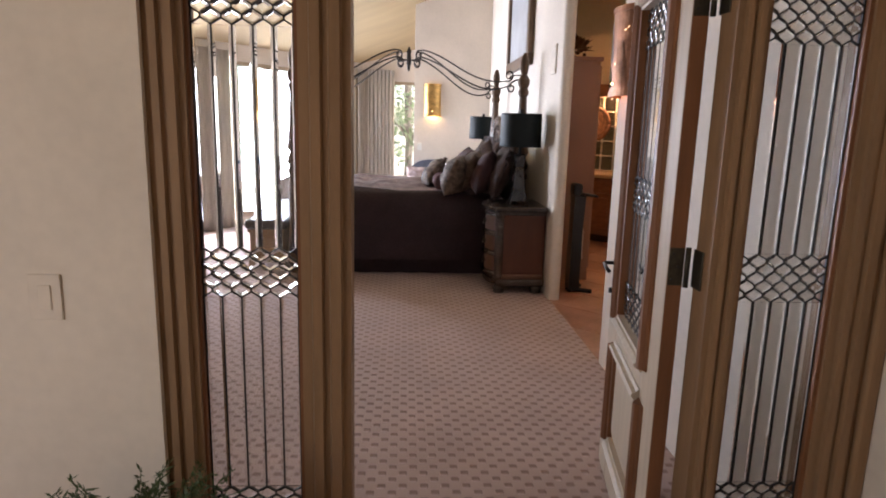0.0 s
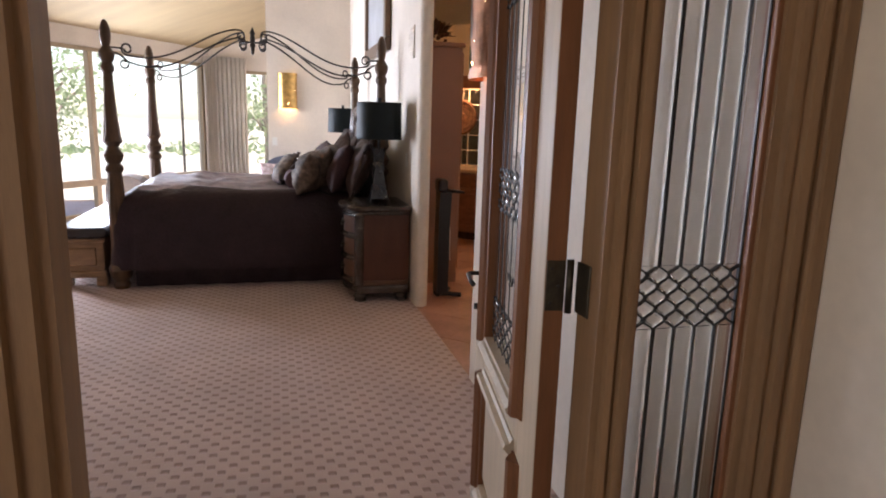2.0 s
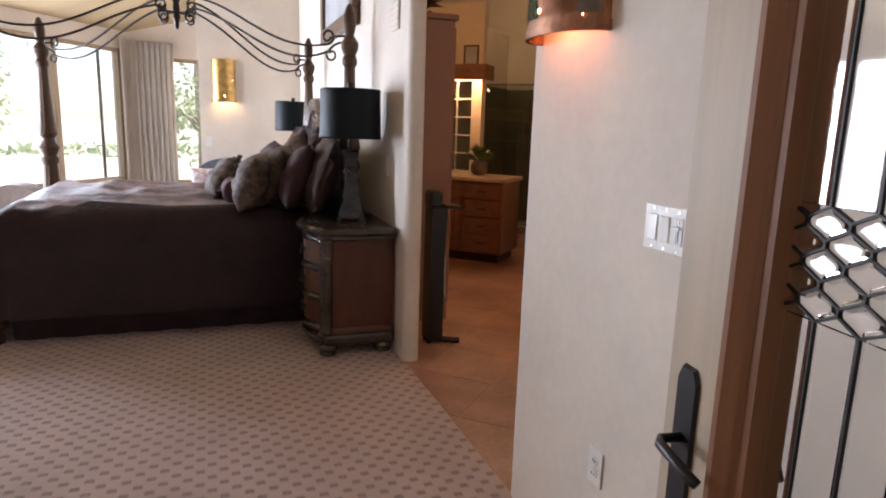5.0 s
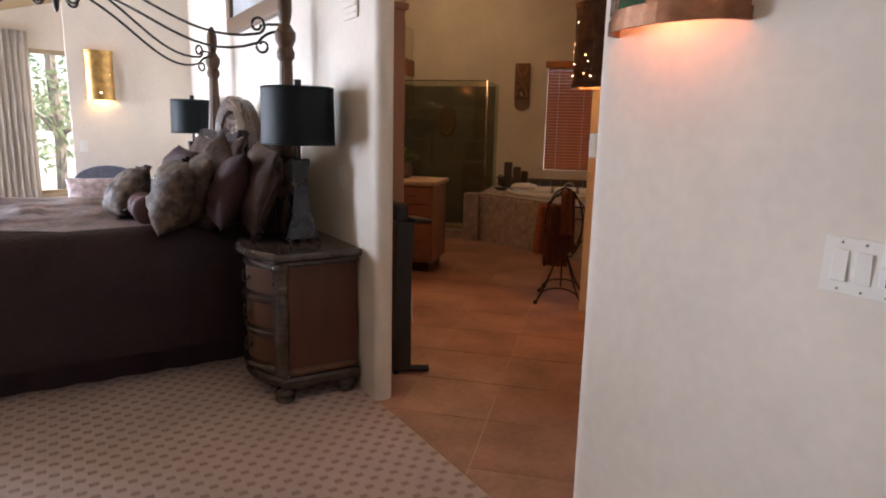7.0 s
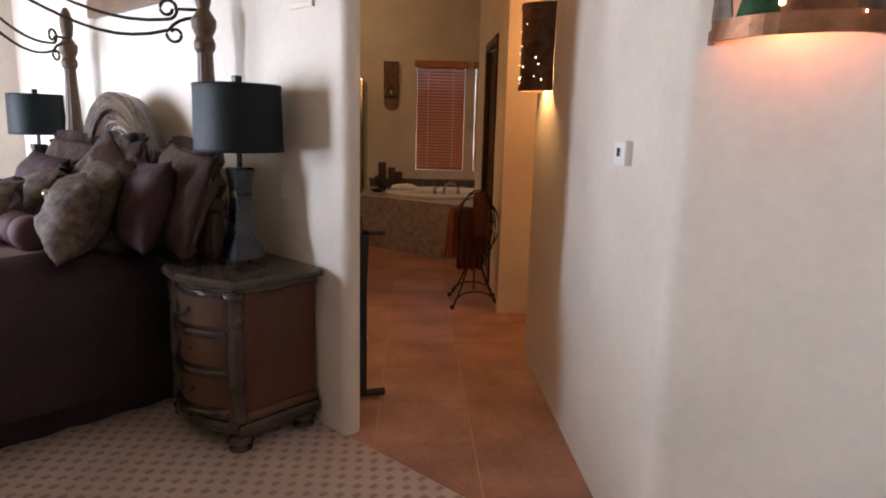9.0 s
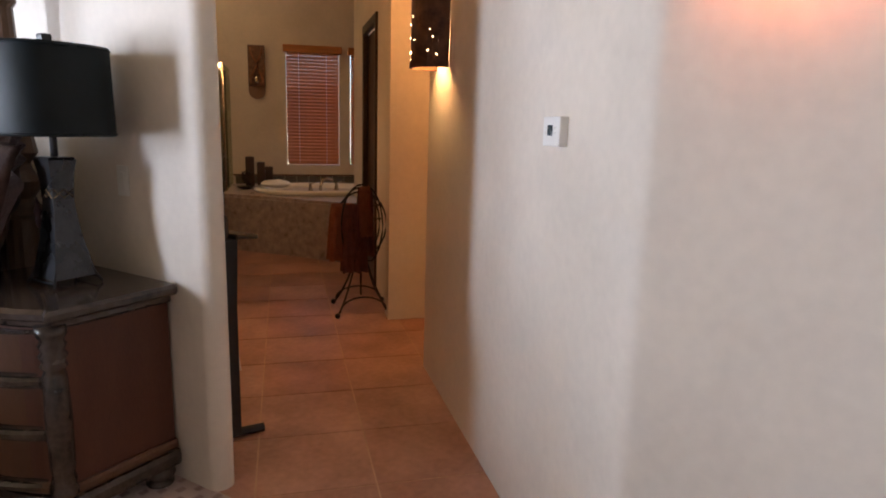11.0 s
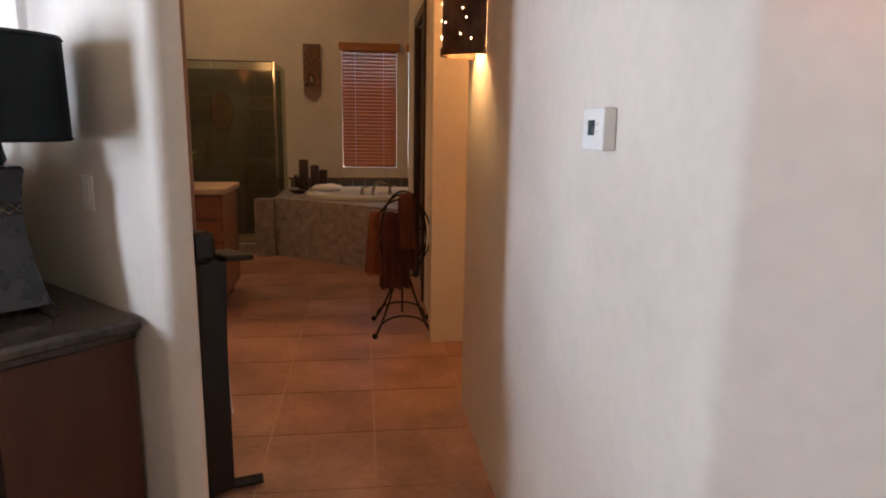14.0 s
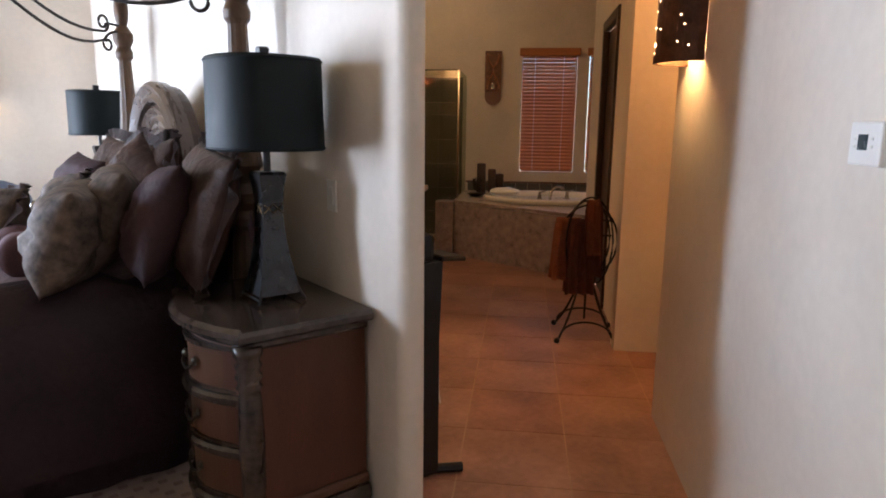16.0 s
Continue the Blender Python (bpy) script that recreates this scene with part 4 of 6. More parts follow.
# iron canopy: two bars from each post to the crown
crown = lathe([(0.004, -0.13), (0.014, -0.11), (0.02, -0.06), (0.03, -0.04), (0.02, -0.02), (0.026, 0.02), (0.02, 0.06), (0.03, 0.08), (0.016, 0.10), (0.006, 0.13)], 12)
part("crown", crown, M_IRON, bed, "iron crown finial", at=pose(0, -0.03, 2.19), smooth=True)
for px, py in POSTS:
    d = Vector((-px, -0.03 - py, 0)).normalized()
    p0 = Vector((px, py, 0))
    c = Vector((0, -0.03, 0))
    L = (c - p0).length
    def q(s, z):
        v = p0 + d * (L * s)
        return (v.x, v.y, z)
    def curl(cs, cz, r0, a0, turns, grow):
        pts = []
        for k in range(22):
            a = a0 + turns * 2 * math.pi * k / 21
            rr = r0 * (1 - grow * k / 21)
            pts.append(q(cs + rr * math.cos(a) / L, cz + rr * math.sin(a)))
        return pts
    e = 0.17 / L
    # upper bar rolls over upwards before the post, the lower one ends in a drop
    upper = curl(e, 1.985, 0.05, -1.57, -1.25, 0.55)[::-1] + bez(q(e, 1.935), q(0.42, 1.88), q(0.60, 2.20), q(0.86, 2.275), 14)[1:]
    part("canopy_bar", tube(upper + curl(0.90, 2.225, 0.05, 1.3, -0.95, 0.55), 0.0085), M_IRON, bed, smooth=True)
    lower = bez(q(0.02, 1.945), q(0.05, 1.95), q(0.09, 1.935), q(e, 1.885), 5) + bez(q(e, 1.885), q(0.40, 1.76), q(0.58, 2.10), q(0.88, 2.205), 14)[1:]
    part("canopy_bar", tube(lower + curl(0.915, 2.15, 0.05, 1.3, -1.1, 0.55), 0.0085), M_IRON, bed, smooth=True)
    part("scroll", tube(curl(e * 0.82, 1.865, 0.042, 0.6, -1.0, 0.5), 0.008), M_IRON, bed, smooth=True)
    part("canopy_stub", tube([q(0.02, 1.985), q(e * 0.8, 1.985)], 0.008), M_IRON, bed, smooth=True)
    part("crown_tie", tube([q(0.90, 2.18), q(1.0, 2.18)], 0.007), M_IRON, bed, smooth=True)

# bedding: skirt and comforter
def comforter_bm(x0, x1, y0, y1, z0, z1, seed, rx=0.22, n=60):
    """A draped cover: rounded plan, soft rims, folds down the sides, quilting on top."""
    bm = bmesh.new()
    rings = []
    cx, cy = (x0 + x1) / 2, (y0 + y1) / 2
    hx, hy = (x1 - x0) / 2, (y1 - y0) / 2
    prof = [(1.035, z0), (1.03, z0 + 0.1), (1.02, z0 + 0.2), (1.012, z0 + 0.32), (1.0, z1 - 0.2), (0.985, z1 - 0.13), (0.955, z1 - 0.075), (0.91, z1 - 0.035), (0.86, z1 - 0.012)] + [(0.86 - 0.86 * (k + 1) / 16, z1) for k in range(16)]
    N = 160
    for sc, z in prof:
        ring = []
        for i in range(N):
            a = 2 * math.pi * i / N
            e = 0.1 if sc > 0.93 else 0.2
            ca, sa = math.cos(a), math.sin(a)
            x = math.copysign(abs(ca) ** e, ca)
            y = math.copysign(abs(sa) ** e, sa)
            X = cx + x * (hx - (1 - sc) * 1.0) if sc > 0.9 else cx + x * hx * sc
            Y = cy + y * (hy - (1 - sc) * 1.0) if sc > 0.9 else cy + y * hy * sc
            if sc >= 1.0:
                f = (noise.noise(Vector((X * 4 + seed, Y * 4, z * 1.2))) * 0.06 + noise.noise(Vector((X * 11, Y * 11 + seed, z * 1.5))) * 0.03) * (1.2 - (z - z0) / max(0.1, z1 - z0))
                X += x * f
                Y += y * f
            zz = z + noise.noise(Vector((X * 3.2 + seed, Y * 3.2, 1))) * 0.02 + noise.noise(Vector((X * 8, Y * 8, seed))) * 0.028 if z > z1 - 0.12 else z
            if z > z1 - 0.05:
                zz += 0.03 * (abs(math.sin(X * 9)) * abs(math.sin(Y * 9))) ** 0.6 + 0.012 * noise.noise(Vector((X * 15, Y * 5, seed)))
            ring.append(bm.verts.new((X, Y, zz)))
        rings.append(ring)
    for a, b in zip(rings, rings[1:]):
        for i in range(N):
            bm.faces.new((a[i], a[(i + 1) % N], b[(i + 1) % N], b[i]))
    bmesh.ops.remove_doubles(bm, verts=bm.verts, dist=1e-5)
    return bm


def skirt_bm(x0, x1, y0, y1, z0, z1, amp=0.012):
    bm = bmesh.new()
    path = []
    step = 0.02
    def run(a, b):
        n = int((Vector(b) - Vector(a)).length / step)
        return [Vector(a).lerp(Vector(b), i / n) for i in range(n)]
    path = run((x1, y0), (x0, y0)) + run((x0, y0), (x0, y1)) + run((x0, y1), (x1, y1)) + run((x1, y1), (x1, y0))
    cx, cy = (x0 + x1) / 2, (y0 + y1) / 2
    lo, hi = [], []
    for i, p in enumerate(path):
        w = amp * (math.sin(i * 0.55) + 0.6 * noise.noise(Vector((i * 0.13, 0, 3))))
        out = Vector((p.x - cx, p.y - cy)).normalized()
        lo.append(bm.verts.new((p.x + out.x * w, p.y + out.y * w, z0)))
        hi.append(bm.verts.new((p.x + out.x * w * 0.3, p.y + out.y * w * 0.3, z1)))
    for i in range(len(path)):
        j = (i + 1) % len(path)
        bm.faces.new((lo[i], lo[j], hi[j], hi[i]))
    bm.faces.new(hi)
    return bm


skirt = new("bed_skirt", finish(skirt_bm(-2.36, -0.34, 0.955, 2.825, 0.004, 0.5), "bed_skirt", M_SATIN))
tagged(skirt, "dark brown gathered bed skirt reaching the carpet", "bed skirt")
comf = thing("comforter", pose(0, 0, 0), "dark brown satin comforter, its quilted top coloured paler for sheen", "comforter")
# one cover in two tones, the top's colour lightened to give its sheen
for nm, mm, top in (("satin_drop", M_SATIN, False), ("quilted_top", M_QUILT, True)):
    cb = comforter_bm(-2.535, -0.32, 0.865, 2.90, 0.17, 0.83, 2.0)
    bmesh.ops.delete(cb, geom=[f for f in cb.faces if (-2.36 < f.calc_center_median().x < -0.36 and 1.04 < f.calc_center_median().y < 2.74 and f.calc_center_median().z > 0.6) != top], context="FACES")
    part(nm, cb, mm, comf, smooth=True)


def pillow(label, m, w, h, d, material, seed, trim=None, category="pillow"):
    t = thing("pillow", m, label, category, "pillows on the bed")
    body = part("cushion", pillow_bm(w, h, d, seed), material, t, smooth=True)
    if trim is not None:
        pts = []
        for k in range(48):
            a = 2 * math.pi * k / 48
            ca, sa = math.cos(a), math.sin(a)
            pts.append((math.copysign(abs(ca) ** 0.35, ca) * w * 0.49, 0, math.copysign(abs(sa) ** 0.35, sa) * h * 0.49))
        pts.append(pts[0])
        part("trim", tube(pts, 0.011, 6), trim, t, "braided edge", smooth=True)
    return t


# local x of a pillow runs across the bed; -y face looks to the foot: turn -90
def pl(x, y, z, lean, turn=0, roll=0):
    return Matrix.Translation((x + 0.05, y - 0.05, z)) @ Euler((0, 0, radians(-90 + turn))).to_matrix().to_4x4() @ Euler((radians(-lean), radians(roll), 0)).to_matrix().to_4x4()


def ruffle(t, w, h, material, depth=0.05, seed=0.0):
    """A gathered flange round a cushion's seam."""
    n = 180
    inner, outer = [], []
    bm = bmesh.new()
    for k in range(n):
        a = 2 * math.pi * k / n
        ca, sa = math.cos(a), math.sin(a)
        x, z = math.copysign(abs(ca) ** 0.4, ca), math.copysign(abs(sa) ** 0.4, sa)
        wave = math.sin(k * 0.7) * 0.6 + noise.noise(Vector((k * 0.21, seed, 0)))
        inner.append(bm.verts.new((x * w * 0.47, 0, z * h * 0.47)))
        outer.append(bm.verts.new((x * (w * 0.47 + depth), 0.022 * wave, z * (h * 0.47 + depth) + 0.006 * wave)))
    for k in range(n):
        bm.faces.new((inner[k], inner[(k + 1) % n], outer[(k + 1) % n], outer[k]))
    bmesh.ops.solidify(bm, geom=bm.faces[:], thickness=0.004)
    part("ruffle", bm, material, t, "gathered ruffled edge", smooth=True)


# back row: chocolate shams, the near one hanging down at the bed's side
for i, (y, w) in enumerate(((0.90, 0.62), (1.72, 0.70), (2.50, 0.70))):
    sham = pillow("large chocolate taffeta sham leaning on the headboard", pl(-0.50, y, 1.07, 17, (-6, 0, 3)[i], (5, -6, 3)[i]), w, 0.52, 0.22, M_BROWNFAB, i * 3.1)
    ruffle(sham, w, 0.52, M_BROWNFAB, 0.06, i * 2.0)
mid = pillow("brown taffeta pillow set on its corner", pl(-0.60, 1.58, 1.13, 30, 4, 34), 0.40, 0.38, 0.16, M_BROWNFAB, 11.0)
ruffle(mid, 0.42, 0.42, M_BROWNFAB, 0.03, 5.0)
# middle row: dark velvet squares with a damask between
pillow("dark burgundy velvet pillow in the middle row", pl(-0.64, 0.96, 1.04, 20, -10, -4), 0.52, 0.46, 0.24, M_BURGUNDY, 14.0)
pillow("dark burgundy velvet pillow in the middle row", pl(-0.72, 2.30, 1.03, 24, 5, 4), 0.54, 0.44, 0.24, M_BURGUNDY, 15.0)
pillow("brown damask pillow with dark scrolls", pl(-0.78, 1.22, 1.035, 24, -12, 3), 0.50, 0.45, 0.24, M_DAMASK, 17.0)
dm = pillow("brown damask pillow with dark scrolls", pl(-0.84, 1.92, 1.00, 36, -4, -8), 0.48, 0.38, 0.22, M_DAMASK, 18.0)
ruffle(dm, 0.48, 0.38, M_BROWNFAB, 0.04, 8.0)
# front row
knot = pillow("plump damask pillow with a jewelled knot", pl(-0.92, 1.08, 1.0, 20, -20, 4), 0.44, 0.40, 0.28, M_DAMASK, 21.0)
part("knot", lathe([(0.0, -0.012), (0.016, -0.008), (0.02, 0.0), (0.012, 0.01), (0.0, 0.014)], 12), M_CHROME, knot, "small jewelled knot", at=pose(0.0, -0.13, 0.07, 90), smooth=True)
bol = thing("bolster", pl(-1.06, 1.40, 0.915, 0, 0, 0), "mauve striped velvet bolster lying before the pillows", "bolster", "pillows on the bed")
for k, (x0, x1, mm) in enumerate(((-0.24, -0.13, M_MAUVE), (-0.13, -0.10, M_BURGUNDY), (-0.10, 0.10, M_MAUVE), (0.10, 0.13, M_BURGUNDY), (0.13, 0.24, M_MAUVE))):
    r = 0.082 if k % 2 == 0 else 0.078
    prof = [(r * 0.9, x0), (r, x0 + 0.008), (r, x1 - 0.008), (r * 0.9, x1)]
    if k == 0:
        prof = [(0.02, x0 - 0.02), (r * 0.75, x0 - 0.012)] + prof
    if k == 4:
        prof = prof + [(r * 0.75, x1 + 0.012), (0.02, x1 + 0.02)]
    part("band", lathe(prof, 28), mm, bol, at=pose(0, 0, 0, 0, 90), smooth=True)
fr = pillow("silver-brown velvet pillow with a fringed edge", pl(-1.12, 1.66, 0.975, 34, 8, -6), 0.42, 0.36, 0.22, M_DAMASK, 27.0)
ruffle(fr, 0.42, 0.36, M_BROWNFAB, 0.03, 12.0)

# bench at the foot
bench = thing("storage_bench", pose(-2.77, 1.88, 0), "honey oak storage bench with a dark leather cushion", "bench")
part("body", bm_box(-0.165, -0.86, 0.10, 0.165, 0.86, 0.40, 0.006), M_BENCHWOOD, bench)
part("plinth", bm_box(-0.18, -0.88, 0.08, 0.18, 0.88, 0.14, 0.012, 2), M_BENCHWOOD, bench)
part("cornice", bm_box(-0.185, -0.885, 0.385, 0.185, 0.885, 0.42, 0.01, 2), M_BENCHWOOD, bench)
for x in (-0.14, 0.14):
    for y in (-0.82, 0.82):
        part("foot", bm_box(x - 0.045, y - 0.06, 0, x + 0.045, y + 0.06, 0.09, 0.015, 2), M_BENCHWOOD, bench)
for y in (-0.861, 0.861):
    part("end_panel", bm_box(-0.11, y - 0.012, 0.18, 0.11, y + 0.012, 0.34, 0.01), M_BENCHWOOD, bench)
part("cushion", bm_box(-0.21, -0.91, 0.42, 0.21, 0.91, 0.515, 0.04, 4), M_LEATHER, bench, "dark leather cushion", smooth=True)


# ---- nightstands: local x width, front to -y ----
def nightstand(m, label):
    t = thing("nightstand", m, label, "nightstand", "nightstands beside the bed")
    hw, dep = 0.30, 0.415
    def front(x, extra=0.0):
        s = abs(x) / hw
        ear = 0.012 * math.exp(-((s - 0.88) / 0.07) ** 2)
        return -dep - 0.085 * max(0.0, math.cos(min(1, s / 0.86) * math.pi / 2)) ** 0.9 + ear - extra
    def bow(z0, z1, w, extra, back=0.0, bevel_in=0.0):
        xs = [-w + 2 * w * i / 20 for i in range(21)]
        pts = [(x, front(x * hw / max(w, 0.01), extra)) for x in xs]
        pts += [(w, back), (-w, back)]
        ring = lambda z, k: [(x * (1 - k), y * (1 - k) if y < back else y, z) for x, y in pts]
        return loft([ring(z0, bevel_in), ring(z0 + (z1 - z0) * 0.25, 0), ring(z0 + (z1 - z0) * 0.7, 0), ring(z1, bevel_in)])
    part("body", bow(0.13, 0.745, 0.285, -0.01), M_NSSIDE, t, "reddish walnut carcass")
    part("base_moulding", bow(0.075, 0.135, 0.318, 0.02, bevel_in=0.02), M_NSTRIM, t)
    part("base_moulding", bow(0.135, 0.175, 0.302, 0.006, bevel_in=0.02), M_NSBODY, t)
    part("under_moulding", bow(0.72, 0.755, 0.305, 0.008, bevel_in=0.02), M_NSTRIM, t)
    part("top", bow(0.755, 0.795, 0.348, 0.05, bevel_in=0.03), M_NSTOP, t, "polished dark marble-look top")
    for k, (z0, z1) in enumerate(((0.545, 0.705), (0.36, 0.52), (0.17, 0.335))):
        d = part("drawer", bow(z0, z1, 0.235, 0.006, -0.3), M_NSBODY, t)
        part("drawer_moulding", bow(z0 - 0.026, z0 + 0.004, 0.245, 0.034, -0.3, 0.02), M_NSTRIM, d, "worn dark moulding")
        part("drawer_moulding", bow(z0 + 0.006, z0 + 0.016, 0.243, 0.014, -0.3), M_NSTRIM, d, "worn dark moulding")
        part("drawer_moulding", bow(z1 - 0.010, z1 + 0.004, 0.245, 0.018, -0.3), M_NSTRIM, d, "worn dark moulding")
        z = (z0 + z1) / 2
        for x in (0.0,):
            y = front(x, 0.012)
            part("bail", tube([(x - 0.05, y, z + 0.008), (x - 0.042, y - 0.011, z - 0.012), (x, y - 0.014, z - 0.024), (x + 0.042, y - 0.011, z - 0.012), (x + 0.05, y, z + 0.008)], 0.005), M_HINGE, d, "bronze bail pull", smooth=True)
            for sx in (-0.05, 0.05):
                part("rosette", lathe([(0.016, 0), (0.014, 0.006), (0.006, 0.012)], 10), M_HINGE, d, at=pose(x + sx, y + 0.004, z + 0.01, 90))
    for x in (-0.276, 0.276):
        rings = [(0.036, 0.14), (0.042, 0.15), (0.042, 0.17), (0.034, 0.18), (0.04, 0.20), (0.034, 0.22), (0.038, 0.25), (0.041, 0.42), (0.036, 0.57), (0.03, 0.585)]
        rings += [(0.042, 0.60), (0.032, 0.615), (0.044, 0.635), (0.033, 0.65), (0.043, 0.67), (0.034, 0.685), (0.046, 0.705), (0.046, 0.735)]
        part("pilaster", lathe(rings, 16), M_NSTRIM, t, "turned corner pilaster", at=pose(x, -dep + 0.002, 0), smooth=True)
    for x in (-0.265, 0.265):
        for y in (-0.40, -0.06):
            part("bun_foot", lathe([(0.03, 0), (0.05, 0.008), (0.052, 0.018), (0.036, 0.026), (0.052, 0.036), (0.058, 0.052), (0.048, 0.068), (0.036, 0.078)], 16), M_NSTRIM, t, at=pose(x, y, 0), smooth=True)
    return t


ns1 = nightstand(pose(-0.115, 0.485, 0, 0, 0, -90), "dark walnut bow-front nightstand with three drawers")
copy_thing(ns1, pose(-0.115, 3.37, 0, 0, 0, -90))


def table_lamp(m, label):
    t = thing("table_lamp", m, label, "lamp", "bedside lamps")
    def sq(w, z, d=None):
        d = d or w
        return [(-w, -d, z), (w, -d, z), (w, d, z), (-w, d, z)]
    part("body", loft([sq(0.092, 0.03), sq(0.078, 0.09), sq(0.062, 0.16), sq(0.05, 0.24), sq(0.044, 0.305)]), M_LAMPBASE, t, "flared square pewter body")
    part("collar", loft([sq(0.046, 0.305), sq(0.046, 0.345)]), M_BLACK, t)
    bandx = bmesh.new()
    for s in (-1, 1):
        for ax in (0, 1):
            for dx in (-1, 1):
                for seg in (0, 1):
                    a = (-0.042 + seg * 0.042, 0.31 if dx > 0 else 0.34)
                    b = (0.0 + seg * 0.042, 0.34 if dx > 0 else 0.31)
                    pa, pb = ((a[0], s * 0.048, a[1]), (b[0], s * 0.048, b[1])) if ax == 0 else ((s * 0.048, a[0], a[1]), (s * 0.048, b[0], b[1]))
                    tube([pa, pb], 0.0028, 4, bandx)
    part("lattice_band", bandx, M_CHROME, t, "lattice of crossed bars")
    part("cap", loft([sq(0.046, 0.345), sq(0.052, 0.40), sq(0.06, 0.44), sq(0.052, 0.45)]), M_LAMPBASE, t)
    for sx in (-1, 1):
        for sy in (-1, 1):
            part("foot", tube([(sx * 0.07, sy * 0.07, 0.08), (sx * 0.092, sy * 0.092, 0.03), (sx * 0.108, sy * 0.108, 0.005)], 0.006), M_BLACK, t)
    for s in (-1, 1):
        part("stretcher", tube([(-0.1, s * 0.1, 0.02), (0.1, s * 0.1, 0.02)], 0.004), M_BLACK, t)
    part("stem", lathe([(0.012, 0.45), (0.012, 0.60), (0.016, 0.61), (0.008, 0.83)], 10), M_BLACK, t)
    sh = bmesh.new()
    N = 40
    rings = []
    for ax, ay, z in ((0.190, 0.183, 0.522), (0.192, 0.185, 0.532), (0.187, 0.180, 0.808), (0.185, 0.178, 0.820), (0.181, 0.174, 0.820), (0.186, 0.179, 0.522)):
        rings.append([sh.verts.new((ax * math.copysign(abs(math.cos(q)) ** 0.82, math.cos(q)), ay * math.copysign(abs(math.sin(q)) ** 0.82, math.sin(q)), z)) for q in [2 * math.pi * i / N for i in range(N)]])
    for a, b in zip(rings, rings[1:] + rings[:1]):
        for i in range(N):
            sh.faces.new((a[i], a[(i + 1) % N], b[(i + 1) % N], b[i]))
    shade = part("shade", sh, M_SHADE, t, "black cloth drum shade", smooth=True)
    for ax, ay, z in ((0.1925, 0.1855, 0.529), (0.187, 0.180, 0.811)):
        hem = [(ax * math.copysign(abs(math.cos(q)) ** 0.82, math.cos(q)), ay * math.copysign(abs(math.sin(q)) ** 0.82, math.sin(q)), z) for q in [2 * math.pi * i / N for i in range(N + 1)]]
        part("hem", tube(hem, 0.004, 5), M_SHADE, shade, smooth=True)
    part("spider", tube([(-0.178, 0, 0.81), (0.178, 0, 0.81)], 0.003), M_BLACK, t)
    part("finial", loft([sq(0.010, 0.815), sq(0.015, 0.82), sq(0.017, 0.852), sq(0.014, 0.858)]), M_BLACK, t)
    part("pendant", lathe([(0.003, -0.05), (0.011, -0.03), (0.009, -0.01), (0.014, 0.01), (0.006, 0.03), (0.002, 0.06)], 8), M_BURGUNDY, t, "small dark beaded pendant", at=pose(-0.052, -0.046, 0.25))
    for ob in t.children:
        if ob.name.split(".")[0] in ("body", "collar", "lattice_band", "cap", "foot", "stretcher"):
            ob.scale = (0.8, 0.8, 1.0)
    return t


lamp1 = table_lamp(pose(-0.335, 0.462, 0.795, 0, 0, -90), "black drum-shaded table lamp on a flared pewter base, unlit")
copy_thing(lamp1, pose(-0.335, 3.365, 0.795, 0, 0, -90))


# ---- wall sconces: half drums open at the bottom, local -y faces the room ----
def half_drum(w, d, h, n=18, thick=0.006):
    bm = bmesh.new()
    def ring(k, z):
        return [bm.verts.new((-w * k * math.cos(math.pi * i / n), -d * k * math.sin(math.pi * i / n) - 0.002, z)) for i in range(n + 1)]
    k2_ = 1 - thick / w
    o0, o1, i0, i1 = ring(1, 0), ring(1, h), ring(k2_, 0), ring(k2_, h)
    for i in range(n):
        bm.faces.new((o0[i], o0[i + 1], o1[i + 1], o1[i]))
        bm.faces.new((i0[i + 1], i0[i], i1[i], i1[i + 1]))
        bm.faces.new((o0[i + 1], o0[i], i0[i], i0[i + 1]))
        bm.faces.new((o1[i], o1[i + 1], i1[i + 1], i1[i]))
    for e in (0, n):
        bm.faces.new((o0[e], o1[e], i1[e], i0[e]))
    return bm


